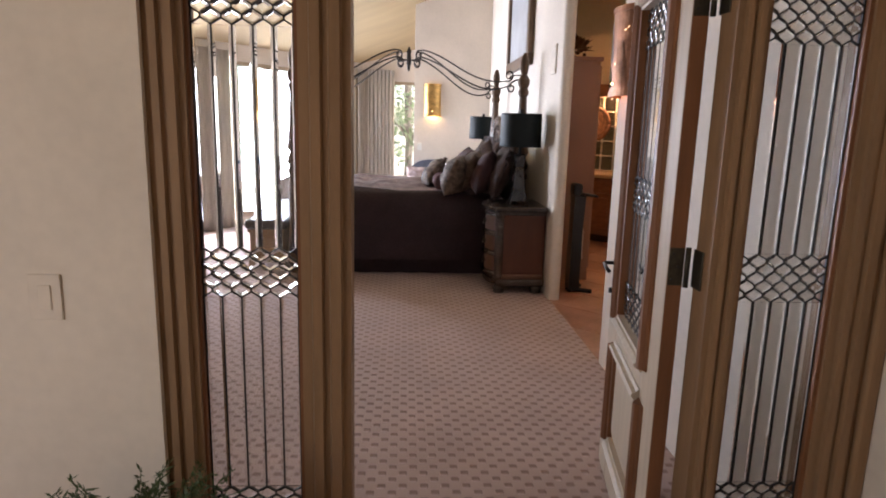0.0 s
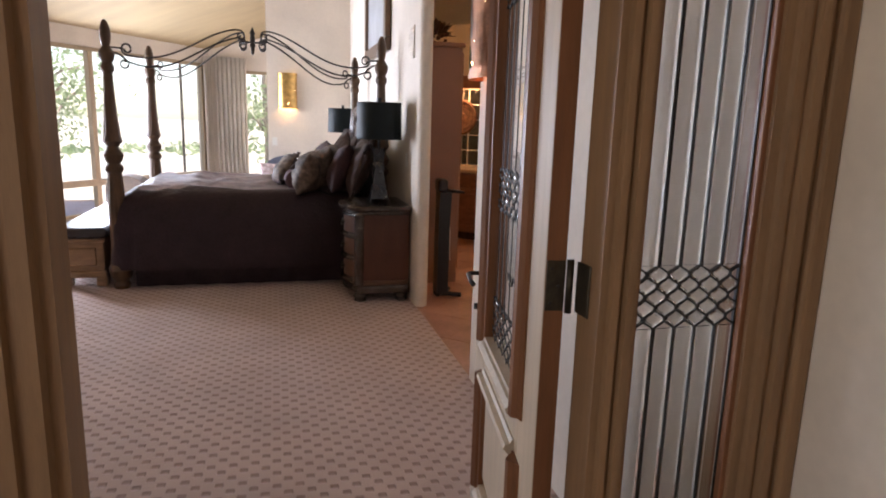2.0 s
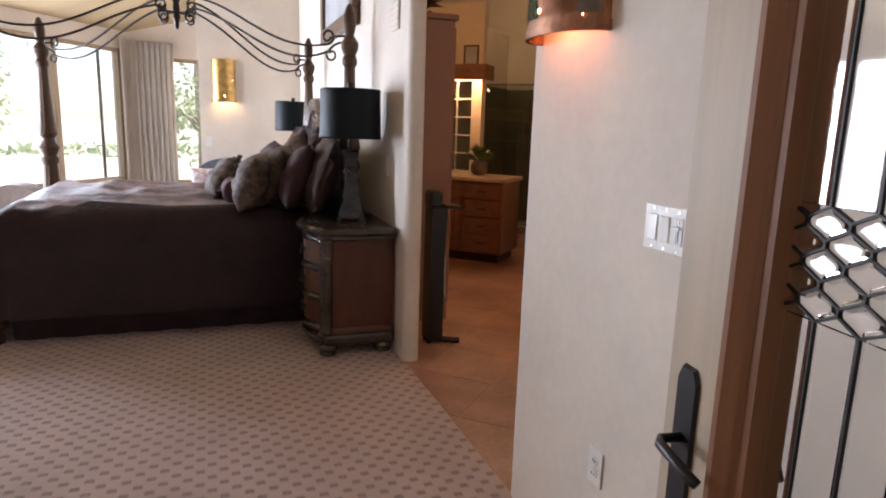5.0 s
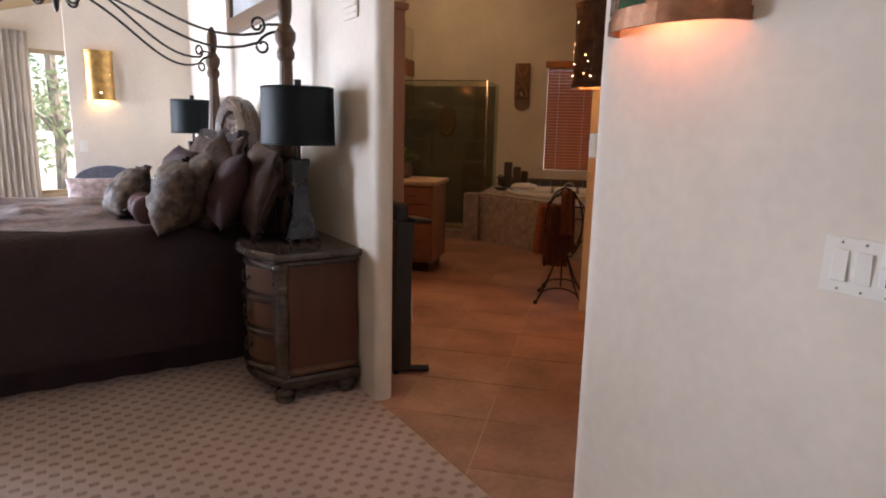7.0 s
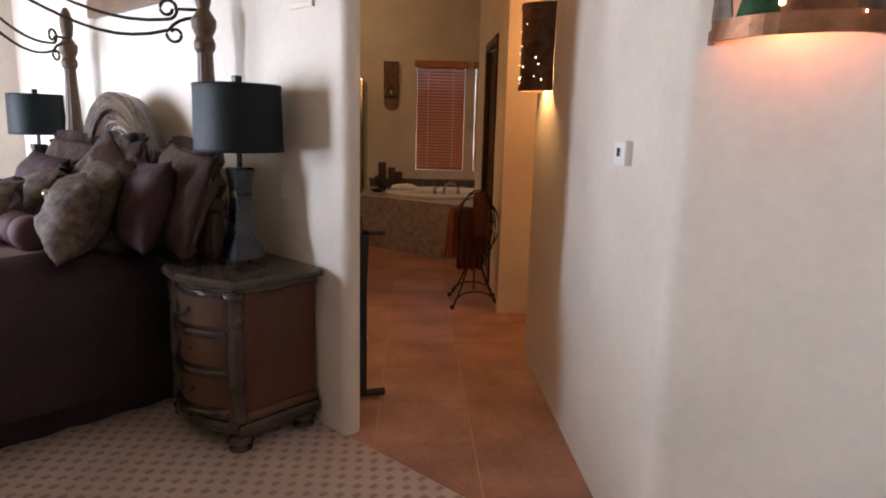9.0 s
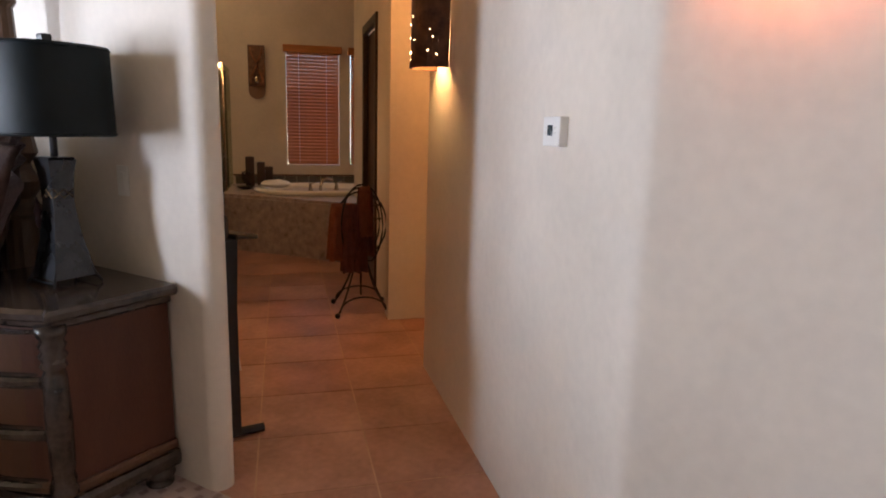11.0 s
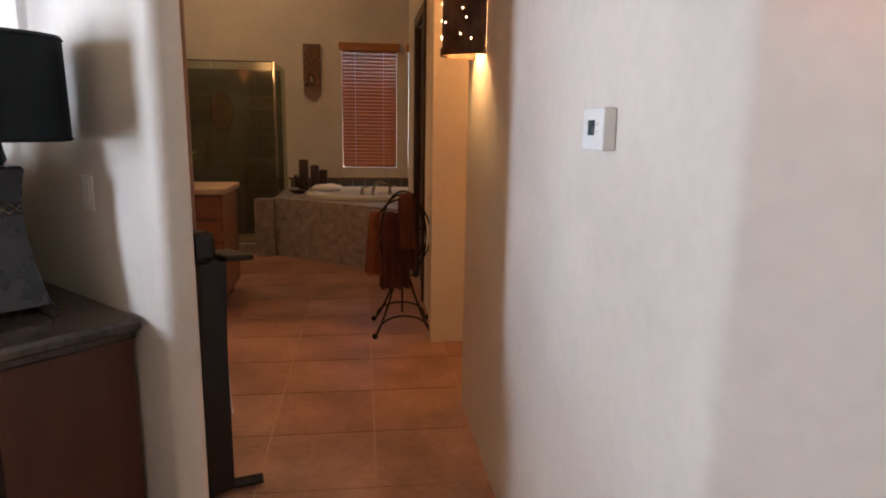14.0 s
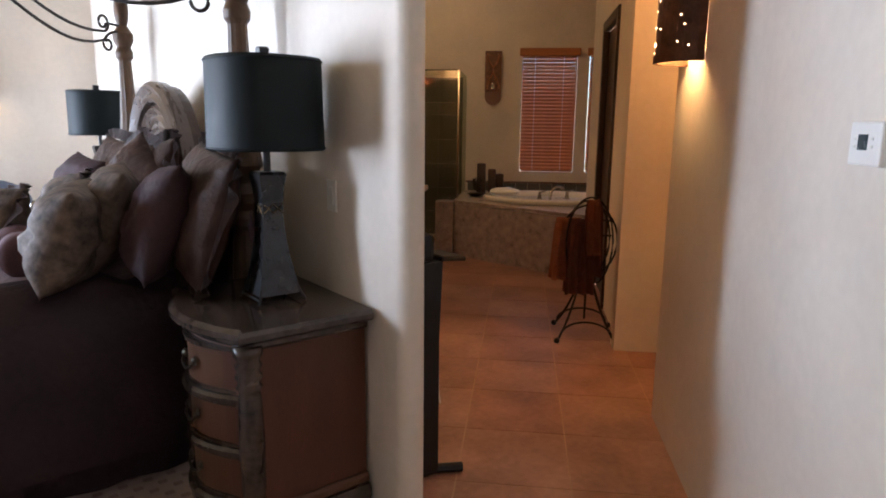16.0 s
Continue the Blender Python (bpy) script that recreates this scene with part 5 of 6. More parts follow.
def sconce(m, w, d, h, material, label, rim=None, holes=0, seed=0, watts=6, color=(1, 0.5, 0.2), lampz=0.12, mosaic=False):
    t = thing("wall_sconce", m, label, "sconce")
    part("drum", half_drum(w, d, h), material, t, smooth=False)
    for z in (0.0, h - 0.03):
        part("rim", half_drum(w + 0.006, d + 0.006, 0.03), rim or material, t, at=pose(0, 0, z))
    rnd = random.Random(seed)
    # no holes are cut: glowing discs on the drum stand for light through them
    hole = lathe([(0.003, 0), (0.003, 0.0012)], 8)
    hm = finish(hole, "pinhole", M_HOLE_GLOW)
    big = finish(lathe([(0.007, 0), (0.007, 0.0012)], 10), "pinhole_glow_dot_large", M_BULB)
    for k in range(holes):
        a = math.pi * rnd.uniform(0.12, 0.88)
        z = 0.035 + (h * 0.75) * rnd.random() ** 1.7
        ob = new("pinhole", big if k == 0 else hm)
        ob.parent = t
        if k == 0:
            a, z = math.pi * 0.5, 0.07
        ob.matrix_basis = Matrix.Translation((-w * math.cos(a) * 1.003, -d * math.sin(a) * 1.003 - 0.002, z)) @ Euler((math.pi / 2, 0, math.atan2(-math.cos(a) / w, math.sin(a) / d) * -1)).to_matrix().to_4x4()
    if mosaic:
        for a0, a1, z0, z1, mm in ((0.10, 0.30, 0.05, 0.25, M_PEWTER), (0.32, 0.50, 0.05, 0.16, M_GREENGLASS), (0.52, 0.74, 0.05, 0.30, M_COPPER), (0.76, 0.92, 0.05, 0.2, M_PEWTER), (0.30, 0.50, 0.19, 0.40, M_PEWTER)):
            b = bmesh.new()
            n = 6
            lo = [b.verts.new((-(w + 0.003) * math.cos(math.pi * (a0 + (a1 - a0) * i / n)), -(d + 0.003) * math.sin(math.pi * (a0 + (a1 - a0) * i / n)) - 0.002, z0)) for i in range(n + 1)]
            sl = 0.35 * (a1 - a0)
            hi = [b.verts.new((-(w + 0.003) * math.cos(math.pi * (a0 + sl + (a1 - a0 - 2 * sl) * i / n)), -(d + 0.003) * math.sin(math.pi * (a0 + sl + (a1 - a0 - 2 * sl) * i / n)) - 0.002, z1)) for i in range(n + 1)]
            for i in range(n):
                b.faces.new((lo[i], lo[i + 1], hi[i + 1], hi[i]))
            bmesh.ops.solidify(b, geom=b.faces[:], thickness=0.004)
            part("mosaic_piece", b, mm, t)
    bulb = part("bulb", lathe([(0.004, 0), (0.016, 0.02), (0.02, 0.045), (0.013, 0.075), (0.013, 0.10)], 12), M_BULB, t, "glowing warm bulb", at=pose(0, -d * 0.45, lampz), smooth=True)
    p = m @ Vector((0, -d * 0.45, lampz - 0.03))
    point_lamp("sconce_lamp", p, watts, color, 0.02)
    return t


sconce(pose(-0.1, -1.735, 1.68, 0, 0, -90), 0.195, 0.12, 0.48, M_COPPER, "large copper wall sconce with mosaic panels, lit", rim=M_COPPER, holes=9, seed=5, watts=0.75, color=(1, 0.36, 0.16), mosaic=True)
sconce(uv_pose(0.755, 0.98, 1.66, -90), 0.125, 0.16, 0.46, M_RUST, "dark punched tin wall sconce, lit", holes=26, seed=8, watts=4.6, color=(1, 0.6, 0.22))
sconce(pose(-0.98, 4.64, 1.614, 0, 0, 0), 0.13, 0.09, 0.485, M_BRASS, "hammered brass wall sconce, lit", holes=3, seed=2, watts=2.2, color=(1, 0.72, 0.32))

# picture over the bed
pic = thing("picture", pose(-0.1, 1.98, 2.62, 0, 0, -90), "pale framed picture high over the bed", "picture")
for x0, z0, x1, z1 in ((-0.72, -0.5, 0.72, -0.38), (-0.72, 0.38, 0.72, 0.5), (-0.72, -0.38, -0.6, 0.38), (0.6, -0.38, 0.72, 0.38)):
    part("frame", bm_box(x0, -0.06, z0, x1, -0.002, z1, 0.012, 2), M_FRAME, pic)
part("canvas", bm_box(-0.6, -0.03, -0.38, 0.6, -0.01, 0.38), M_CANVAS, pic)


# ---- armchairs beyond the bed ----
def armchair(m, label, material, w, h):
    t = thing("armchair", m, label, "armchair")
    part("seat", bm_box(-w / 2 + 0.08, -0.36, 0.18, w / 2 - 0.08, 0.22, 0.45, 0.05, 3), material, t, smooth=True)
    pts = [(-w / 2, 0.2)] + [(w / 2 * math.cos(math.pi - i / 14 * math.pi), h - 0.18 + 0.18 * math.sin(i / 14 * math.pi)) for i in range(15)] + [(w / 2, 0.2)]
    back = loft([[(x, 0.20, z) for x, z in pts], [(x, 0.25, z) for x, z in pts], [(x * 0.95, 0.33, 0.2 + (z - 0.2) * 0.97) for x, z in pts]])
    part("backrest", back, material, t)
    for s in (-1, 1):
        part("arm", bm_box(s * w / 2 - 0.06, -0.34, 0.18, s * w / 2 + 0.06, 0.24, 0.62, 0.05, 3), material, t, smooth=True)
        for y in (-0.3, 0.26):
            part("leg", lathe([(0.018, 0), (0.026, 0.18)], 10), M_DARKWOOD, t, at=pose(s * (w / 2 - 0.06), y, 0))
    return t


armchair(pose(-1.0, 4.1, 0, 0, 0, 0), "slate blue woven armchair near the far wall", M_BLUEFAB, 0.62, 0.97)
armchair(pose(-2.75, 3.75, 0, 0, 0, 150), "taupe upholstered armchair by the window", M_TANFAB, 0.62, 0.76)
cp = thing("chair_pillow", Matrix.Translation((-1.08, 3.86, 0.70)) @ Euler((radians(-14), 0, 0)).to_matrix().to_4x4(), "dusty pink printed pillow on the armchair", "pillow")
part("cushion", pillow_bm(0.60, 0.40, 0.16, 40.0), M_PINKFAB, cp, smooth=True)


# ---- bay windows ----
def bay_window(name, a, b, s0, s1, z0, z1, mullions, transom, label):
    a, b = Vector(a), Vector(b)
    d = (b - a).normalized()
    ang = math.degrees(math.atan2(d.y, d.x))
    o = a + d * s0
    t = thing(name, pose(o.x, o.y, 0, 0, 0, ang), label, "window", kind="structure")
    w = s1 - s0
    def bar(n, x0, zz0, x1, zz1, y0=0.02, y1=0.09):
        return part(n, bm_box(x0, y0, zz0, x1, y1, zz1, 0.004), M_WINFRAME, t)
    bar("window_frame", 0, z0, 0.05, z1)
    bar("window_frame", w - 0.05, z0, w, z1)
    bar("window_frame", 0.05, z0, w - 0.05, z0 + 0.05)
    bar("window_frame", 0.05, z1 - 0.05, w - 0.05, z1)
    part("window_sill", bm_box(0.0, -0.03, z0 - 0.03, w, 0.02, z0 + 0.004, 0.004), M_WINFRAME, t)
    cuts = [0.05, *mullions, w - 0.05]
    for m_ in mullions:
        bar("mullion", m_ - 0.035, z0 + 0.05, m_ + 0.035, z1 - 0.05, 0.015, 0.095)
    for x0, x1 in zip(cuts, cuts[1:]):
        if transom:
            bar("transom", x0 + 0.03, transom - 0.04, x1 - 0.03, transom + 0.04)
        pane = part("pane", bm_box(x0, 0.05, z0 + 0.04, x1, 0.056, z1 - 0.04), M_GLASS, t)
        pane.visible_shadow = False
    return t


A_, B_, C_ = (-4.75, 2.3), (-2.15, 6.1), (0.0, 6.75)
bay_window("window_3", A_, B_, 0.1, 1.0, 0.15, 2.28, [], 0.58, "tall tan-framed bay window behind the curtain")
bay_window("window_4", A_, B_, 1.4, 4.5, 0.15, 2.28, [1.02, 2.05], 0.58, "wide tan-framed bay window with low panes")
bay_window("window_5", B_, C_, 0.52, 1.75, 0.5, 2.22, [], 0, "narrow tan-framed window by the far wall")


def curtain(a, b, s0, s1, z0, z1, label, off=-0.07, folds=9, seed=0, spread=0.0):
    a, b = Vector(a), Vector(b)
    d = (b - a).normalized()
    nrm = Vector((d.y, -d.x))
    bm = bmesh.new()
    n, rows = folds * 8, 10
    grid = []
    for r in range(rows + 1):
        z = z0 + (z1 - z0) * r / rows
        line = []
        for i in range(n + 1):
            t = i / n
            s = s0 + (s1 - s0) * t + spread * (1 - r / rows) * (t - 0.5)
            w = 0.028 * math.sin(t * folds * 2 * math.pi + 0.8 * noise.noise(Vector((t * 3, r * 0.12, seed)))) * (0.75 + 0.25 * (1 - r / rows))
            p = a + d * s + nrm * (-off + w)
            line.append(bm.verts.new((p.x, p.y, z)))
        grid.append(line)
    for r in range(rows):
        for i in range(n):
            bm.faces.new((grid[r][i], grid[r][i + 1], grid[r + 1][i + 1], grid[r + 1][i]))
    bmesh.ops.solidify(bm, geom=bm.faces[:], thickness=0.004)
    ob = new("curtain", finish(bm, "curtain", M_CURTAIN, True))
    return tagged(ob, label, "curtain", "curtains of the bay")


curtain(A_, B_, 0.95, 1.72, 0.01, 2.40, "gathered ivory floor-length curtain, drawn aside", seed=1, spread=0.16, folds=10)
curtain(A_, B_, -0.1, 0.30, 0.01, 2.40, "gathered ivory floor-length curtain, drawn aside", seed=2, folds=6)
curtain(A_, B_, 4.42, 4.60, 0.01, 2.40, "narrow ivory curtain edge beside the window", seed=3, folds=3, off=-0.05)
curtain(B_, C_, 0.08, 0.56, 0.01, 2.40, "gathered ivory curtain between two windows", seed=4, folds=7)
# ---- bathroom ----
# local x is v, local y is u; fronts look to -y
van = thing("vanity", uv_pose(2.86, -0.53, 0), "cherry vanity cabinet with drawers and panelled doors", "vanity")
part("body", bm_box(-2.4, 0.02, 0.10, 0, 0.56, 0.86, 0.004), M_CHERRY, van)
part("toe_kick", bm_box(-2.38, 0.07, 0, -0.05, 0.54, 0.10), M_DARKWOOD, van)
for k in range(4):
    d = part("drawer", bm_box(-0.42, -0.004, 0.14 + k * 0.18, -0.03, 0.018, 0.30 + k * 0.18, 0.006, 2), M_CHERRY, van)
    part("pull", tube([(-0.27, -0.004, 0.22 + k * 0.18), (-0.26, -0.025, 0.218 + k * 0.18), (-0.19, -0.025, 0.218 + k * 0.18), (-0.18, -0.004, 0.22 + k * 0.18)], 0.005), M_HINGE, d)
for x in (-0.87, -1.3, -1.75, -2.2):
    dr = part("door", bm_box(x, -0.004, 0.14, x + 0.40, 0.018, 0.66, 0.006, 2), M_CHERRY, van)
    part("panel", bm_box(x + 0.06, -0.012, 0.20, x + 0.34, -0.003, 0.60, 0.006), M_CHERRY, dr)
    part("drawer", bm_box(x, -0.004, 0.68, x + 0.40, 0.018, 0.84, 0.006, 2), M_CHERRY, van)
ct = new("countertop", finish(bm_box(-2.42, -0.03, 0.86, 0.03, 0.575, 0.905, 0.012, 2), "countertop", M_COUNTER))
ct.matrix_basis = uv_pose(2.86, -0.53, 0)
tagged(ct, "cream tiled vanity countertop with a rounded edge", "countertop")
# glass blocks
gb = thing("glass_block_window", uv_pose(3.45, -2.3, 0.92), "five courses of rippled glass blocks in white mortar", "glass blocks", kind="structure")
blk = finish(bm_box(-0.094, 0.015, -0.094, 0.094, 0.10, 0.094, 0.012, 2), "glass_block", M_BLOCK, True)
for c in range(6):
    for r in range(5):
        ob = new("glass_block", blk)
        ob.parent = gb
        ob.matrix_basis = pose(0.095 + c * 0.19 + 0.0, 0, 0.1 + r * 0.202)
        ob.visible_shadow = False
mort = bmesh.new()
for c in range(7):
    add_box(mort, c * 0.19 - 0.005, 0.02, 0, c * 0.19 + 0.005, 0.095, 1.01)
for r in range(6):
    add_box(mort, 0, 0.021, r * 0.202 - 0.005, 1.14, 0.094, r * 0.202 + 0.005)
part("mortar", mort, M_WHITE, gb)
# round mirror with its dark reflection put into the disc's colour, valance, small picture
vl = thing("wooden_valance", uv_pose(3.45, -0.9, 1.92), "cherry wood light valance over the vanity", "valance")
part("board", bm_box(-1.9, -0.27, 0, 0, -0.245, 0.16, 0.004), M_CHERRY, vl)
part("end_board", bm_box(-0.024, -0.245, 0, 0, -0.002, 0.16, 0.004), M_CHERRY, vl)
part("top_board", bm_box(-1.9, -0.245, 0.135, -0.024, -0.002, 0.16, 0.004), M_CHERRY, vl)
mi = thing("round_plaque", uv_pose(3.42, -1.60, 1.56), "round mirror before the glass blocks, its dark reflection painted on the disc", "wall art")
part("rim", tube([(0.21 * math.cos(a), -0.03, 0.21 * math.sin(a)) for a in [k * 2 * math.pi / 32 for k in range(33)]], 0.025, 8), M_CARVED, mi, smooth=True)
part("disc", lathe([(0.2, 0), (0.2, 0.008), (0.15, 0.012), (0.14, 0.006), (0.06, 0.006), (0.05, 0.016), (0.0, 0.02)], 32), M_CARVED, mi, at=pose(0, -0.02, 0, 90))
sp = thing("small_picture", uv_pose(3.45, -1.18, 2.2), "small dark-framed picture over the valance", "picture")
for x0, z0, x1, z1 in ((-0.09, -0.11, 0.09, -0.09), (-0.09, 0.09, 0.09, 0.11), (-0.09, -0.09, -0.07, 0.09), (0.07, -0.09, 0.09, 0.09)):
    part("frame", bm_box(x0, -0.02, z0, x1, -0.002, z1, 0.003), M_FRAME, sp)
part("print", bm_box(-0.07, -0.01, -0.09, 0.07, -0.004, 0.09), M_CANVAS, sp)


def leafy(n, spread, size, seed):
    rnd = random.Random(seed)
    bm = bmesh.new()
    for i in range(n):
        a = rnd.uniform(0, 6.283)
        up = rnd.uniform(0.2, 1.3)
        d = Vector((math.cos(a) * math.cos(up), math.sin(a) * math.cos(up), math.sin(up)))
        base = d * spread * rnd.uniform(0.1, 0.35)
        tip = d * spread * rnd.uniform(0.7, 1.1) + Vector((0, 0, -0.25 * spread * rnd.random()))
        sd = d.cross(Vector((0, 0, 1))).normalized() * size * rnd.uniform(0.6, 1.1)
        mid = base.lerp(tip, 0.5) + Vector((0, 0, 0.08 * spread))
        vs = [bm.verts.new(p) for p in (base, mid + sd, tip, mid - sd, mid - Vector((0, 0, 0.012)))]
        bm.faces.new((vs[0], vs[4], vs[1]))
        bm.faces.new((vs[1], vs[4], vs[2]))
        bm.faces.new((vs[2], vs[4], vs[3]))
        bm.faces.new((vs[3], vs[4], vs[0]))
    return bm


pp = thing("potted_plant", uv_pose(3.2, -0.93, 0.905), "small green leafy plant in a round bronze pot on the counter", "plant")
part("pot", lathe([(0.05, 0), (0.085, 0.02), (0.1, 0.07), (0.085, 0.13), (0.065, 0.15), (0.075, 0.165), (0.06, 0.165), (0.05, 0.14), (0.0, 0.135)], 24), M_POT, pp, smooth=True)
part("foliage", leafy(70, 0.22, 0.028, 4), M_LEAF, pp, at=pose(0, 0, 0.15))

# tall cabinet behind the bedroom wall, greenery on top
tc = thing("tall_cabinet", pose(0.45, 0.75, 0), "tall mushroom-brown linen cabinet with a plain end panel", "cabinet")
part("body", bm_box(-0.44, 0, 0.0, 0, 1.1, 2.12, 0.004), M_PANEL, tc)
part("cornice", bm_box(-0.44, -0.02, 2.12, 0.02, 1.1, 2.16, 0.006), M_PANEL, tc)
part("baseboard", bm_box(-0.44, -0.008, 0, 0.0, -0.001, 0.1, 0.002), M_PANEL, tc)
for y0 in (0.03, 0.57):
    dd = part("door", bm_box(0.001, y0, 0.12, 0.022, y0 + 0.5, 2.08, 0.004), M_PANEL, tc)
    part("knob", lathe([(0.006, 0), (0.008, 0.015), (0.015, 0.02), (0.012, 0.03)], 10), M_HINGE, dd, at=pose(0.022, y0 + 0.25, 1.1, 0, 90))
gr = thing("dried_greenery", pose(0.26, 1.0, 2.16), "dark dried leaves and grapes on the cabinet top", "greenery")
part("foliage", leafy(120, 0.2, 0.03, 9), M_DARKWOOD, gr, at=pose(0, 0, 0.06))
rg = random.Random(6)
gb_ = bmesh.new()
bmesh.ops.create_icosphere(gb_, subdivisions=1, radius=0.02)
grape = finish(gb_, "grape", M_BURGUNDY, True)
for k in range(18):
    ob = new("grape", grape)
    ob.parent = gr
    ob.location = (rg.gauss(0, 0.07), rg.gauss(0, 0.05), 0.03 + abs(rg.gauss(0, 0.05)))
ul = thing("uplight", pose(0.22, 1.3, 2.16), "small uplight hidden among the greenery, lit", "lamp")
part("can", lathe([(0.05, 0), (0.05, 0.07), (0.045, 0.07), (0.045, 0.01), (0.0, 0.01)], 16), M_BLACK, ul)
part("bulb", lathe([(0.02, 0.02), (0.035, 0.045), (0.02, 0.065)], 12), M_BULB, ul, "glowing warm bulb", smooth=True)

# black stand behind the wall's end
st = thing("black_stand", pose(0.20, 0.30, 0), "slim black floor stand with a top tray and white cord", "stand")
part("post", loft([[(-0.06, -0.07, 0.03), (0.035, -0.07, 0.03), (0.035, 0.07, 0.03), (-0.06, 0.07, 0.03)], [(-0.06, -0.07, 0.6), (0.035, -0.07, 0.6), (0.035, 0.07, 0.6), (-0.06, 0.07, 0.6)],
                   [(-0.055, -0.075, 0.90), (0.045, -0.075, 0.90), (0.045, 0.075, 0.90), (-0.055, 0.075, 0.90)]]), M_BLACK, st)
part("foot_bar", tube([(-0.06, 0.035, 0.022), (0.15, -0.085, 0.022)], 0.02, 8), M_BLACK, st)
part("rear_bar", tube([(-0.05, -0.04, 0.022), (0.10, 0.14, 0.022)], 0.02, 8), M_BLACK, st)
part("tray", bm_box(-0.06, -0.085, 0.90, 0.06, 0.085, 0.92, 0.006), M_BLACK, st, at=pose(0, 0, 0, 0, 6, 0))
part("head", bm_box(-0.07, -0.075, 0.90, 0.015, 0.075, 1.01, 0.025, 2), M_BLACK, st)
part("collar", bm_box(-0.01, -0.05, 0.62, 0.042, 0.0, 0.628), M_WHITE, st)
part("cord", tube(bez((0.035, -0.03, 0.63), (0.06, -0.05, 0.6), (0.03, -0.06, 0.4), (0.05, -0.06, 0.32), 10), 0.003, 5), M_WHITE, st)

# towel valet: wrought iron, four curled feet
tv = thing("towel_stand", uv_pose(2.26, 0.755, 0), "wrought iron towel stand with looped top and curled feet", "towel stand")
FEET = [(-0.19, -0.2), (0.19, -0.2), (-0.19, 0.2), (0.19, 0.2)]
for x, y in FEET:
    part("leg", tube(bez((x * 0.98, y * 0.98, 0.02), (x * 0.6, y * 0.6, 0.12), (x * 0.35, y * 0.2, 0.30), (x * 0.15, 0, 0.42), 10), 0.008), M_IRON, tv, smooth=True)
    b = bmesh.new()
    bmesh.ops.create_icosphere(b, subdivisions=2, radius=0.02, matrix=Matrix.Translation((x, y, 0.02)))
    part("foot_ball", b, M_IRON, tv, smooth=True)
for y in (-0.2, 0.2):
    part("foot_arch", tube([(0.17 * math.cos(a), y * (1 - 0.15 * math.sin(a)), 0.045 + 0.10 * math.sin(a)) for a in [math.pi * k / 14 for k in range(15)]], 0.007), M_IRON, tv, smooth=True)
part("stem", tube([(0, 0, 0.12), (0, 0, 0.42)], 0.008), M_IRON, tv)
for y, h, w in ((-0.08, 0.96, 0.15), (0.08, 0.92, 0.15), (0.0, 0.90, 0.19)):
    loop = [(-0.02, y, 0.40)] + [(w * math.sin(a) * -1, y, 0.66 + (h - 0.66) * -math.cos(a)) for a in [0.5 + k * (2 * math.pi - 1.0) / 24 for k in range(25)]] + [(0.02, y, 0.40)]
    part("loop", tube(loop, 0.007), M_IRON, tv, smooth=True)
for z in (0.80, 0.70):
    part("rail", tube([(-0.17, 0, z), (0.15, 0, z)], 0.007), M_IRON, tv)


def towel(m, w, h, material, label, seed):
    bm = bmesh.new()
    n, rows = 26, 16
    grid = []
    for r in range(rows + 1):
        s = (r / rows * 2 - 1)
        z = -abs(s) * h
        y = 0.022 * math.copysign(1, s) * min(1, abs(s) * 6) + 0.02 * s
        line = []
        for i in range(n + 1):
            t = i / n * 2 - 1
            f = 0.018 * math.sin(t * 11 + seed) * min(1, abs(s) * 2)
            line.append(bm.verts.new((t * w / 2 * (1 - 0.25 * (1 - abs(s))), y + f, z + 0.01 * noise.noise(Vector((t * 2, s, seed))))))
        grid.append(line)
    for r in range(rows):
        for i in range(n):
            bm.faces.new((grid[r][i], grid[r][i + 1], grid[r + 1][i + 1], grid[r + 1][i]))
    bmesh.ops.solidify(bm, geom=bm.faces[:], thickness=0.008)
    ob = new("towel", finish(bm, "towel", material, True))
    ob.matrix_basis = m
    return tagged(ob, label, "towel", "towels on the stand")


towel(uv_pose(2.26, 0.62, 0.815, 12), 0.22, 0.42, M_TOWEL_O, "rust orange towel hung over the iron stand", 1)
towel(uv_pose(2.20, 0.70, 0.815, 8), 0.20, 0.50, M_TOWEL_B, "plum brown towel hung over the iron stand", 2)
towel(uv_pose(2.22, 0.78, 0.93, 5), 0.14, 0.50, M_TOWEL_B, "plum brown towel hung over the iron stand", 3)
towel(uv_pose(2.15, 0.77, 0.95, 15), 0.10, 0.36, M_TOWEL_O, "narrow rust towel hung over the top loop", 4)

# tub deck, tub, faucet
DK = [P(4.85, -0.43), P(4.62, -0.1), P(4.38, 0.25), P(4.1, 0.6), P(3.86, 0.965), P(4.68, 0.965), P(4.70, 1.12), P(4.70, 1.99), P(5.99, 1.99), P(5.99, -0.43)]
deck = thing("tub_deck", pose(0, 0, 0), "grey mosaic-tiled tub surround with a stone top", "tub deck", kind="structure")
part("apron", prism(DK, -0.004, 0.575), M_TUBTILE, deck)
part("deck_top", prism(DK, 0.579, 0.612), M_TUBTILE, deck)
part("corner_block", prism(uvbox(4.78, -0.62, 4.98, -0.43), -0.004, 0.60), M_TUBTILE, deck)
tub = thing("bathtub", uv_pose(5.05, 0.62, 0.612), "white oval drop-in bathtub with a rolled rim", "bathtub")
tubm = bmesh.new()
rings = []
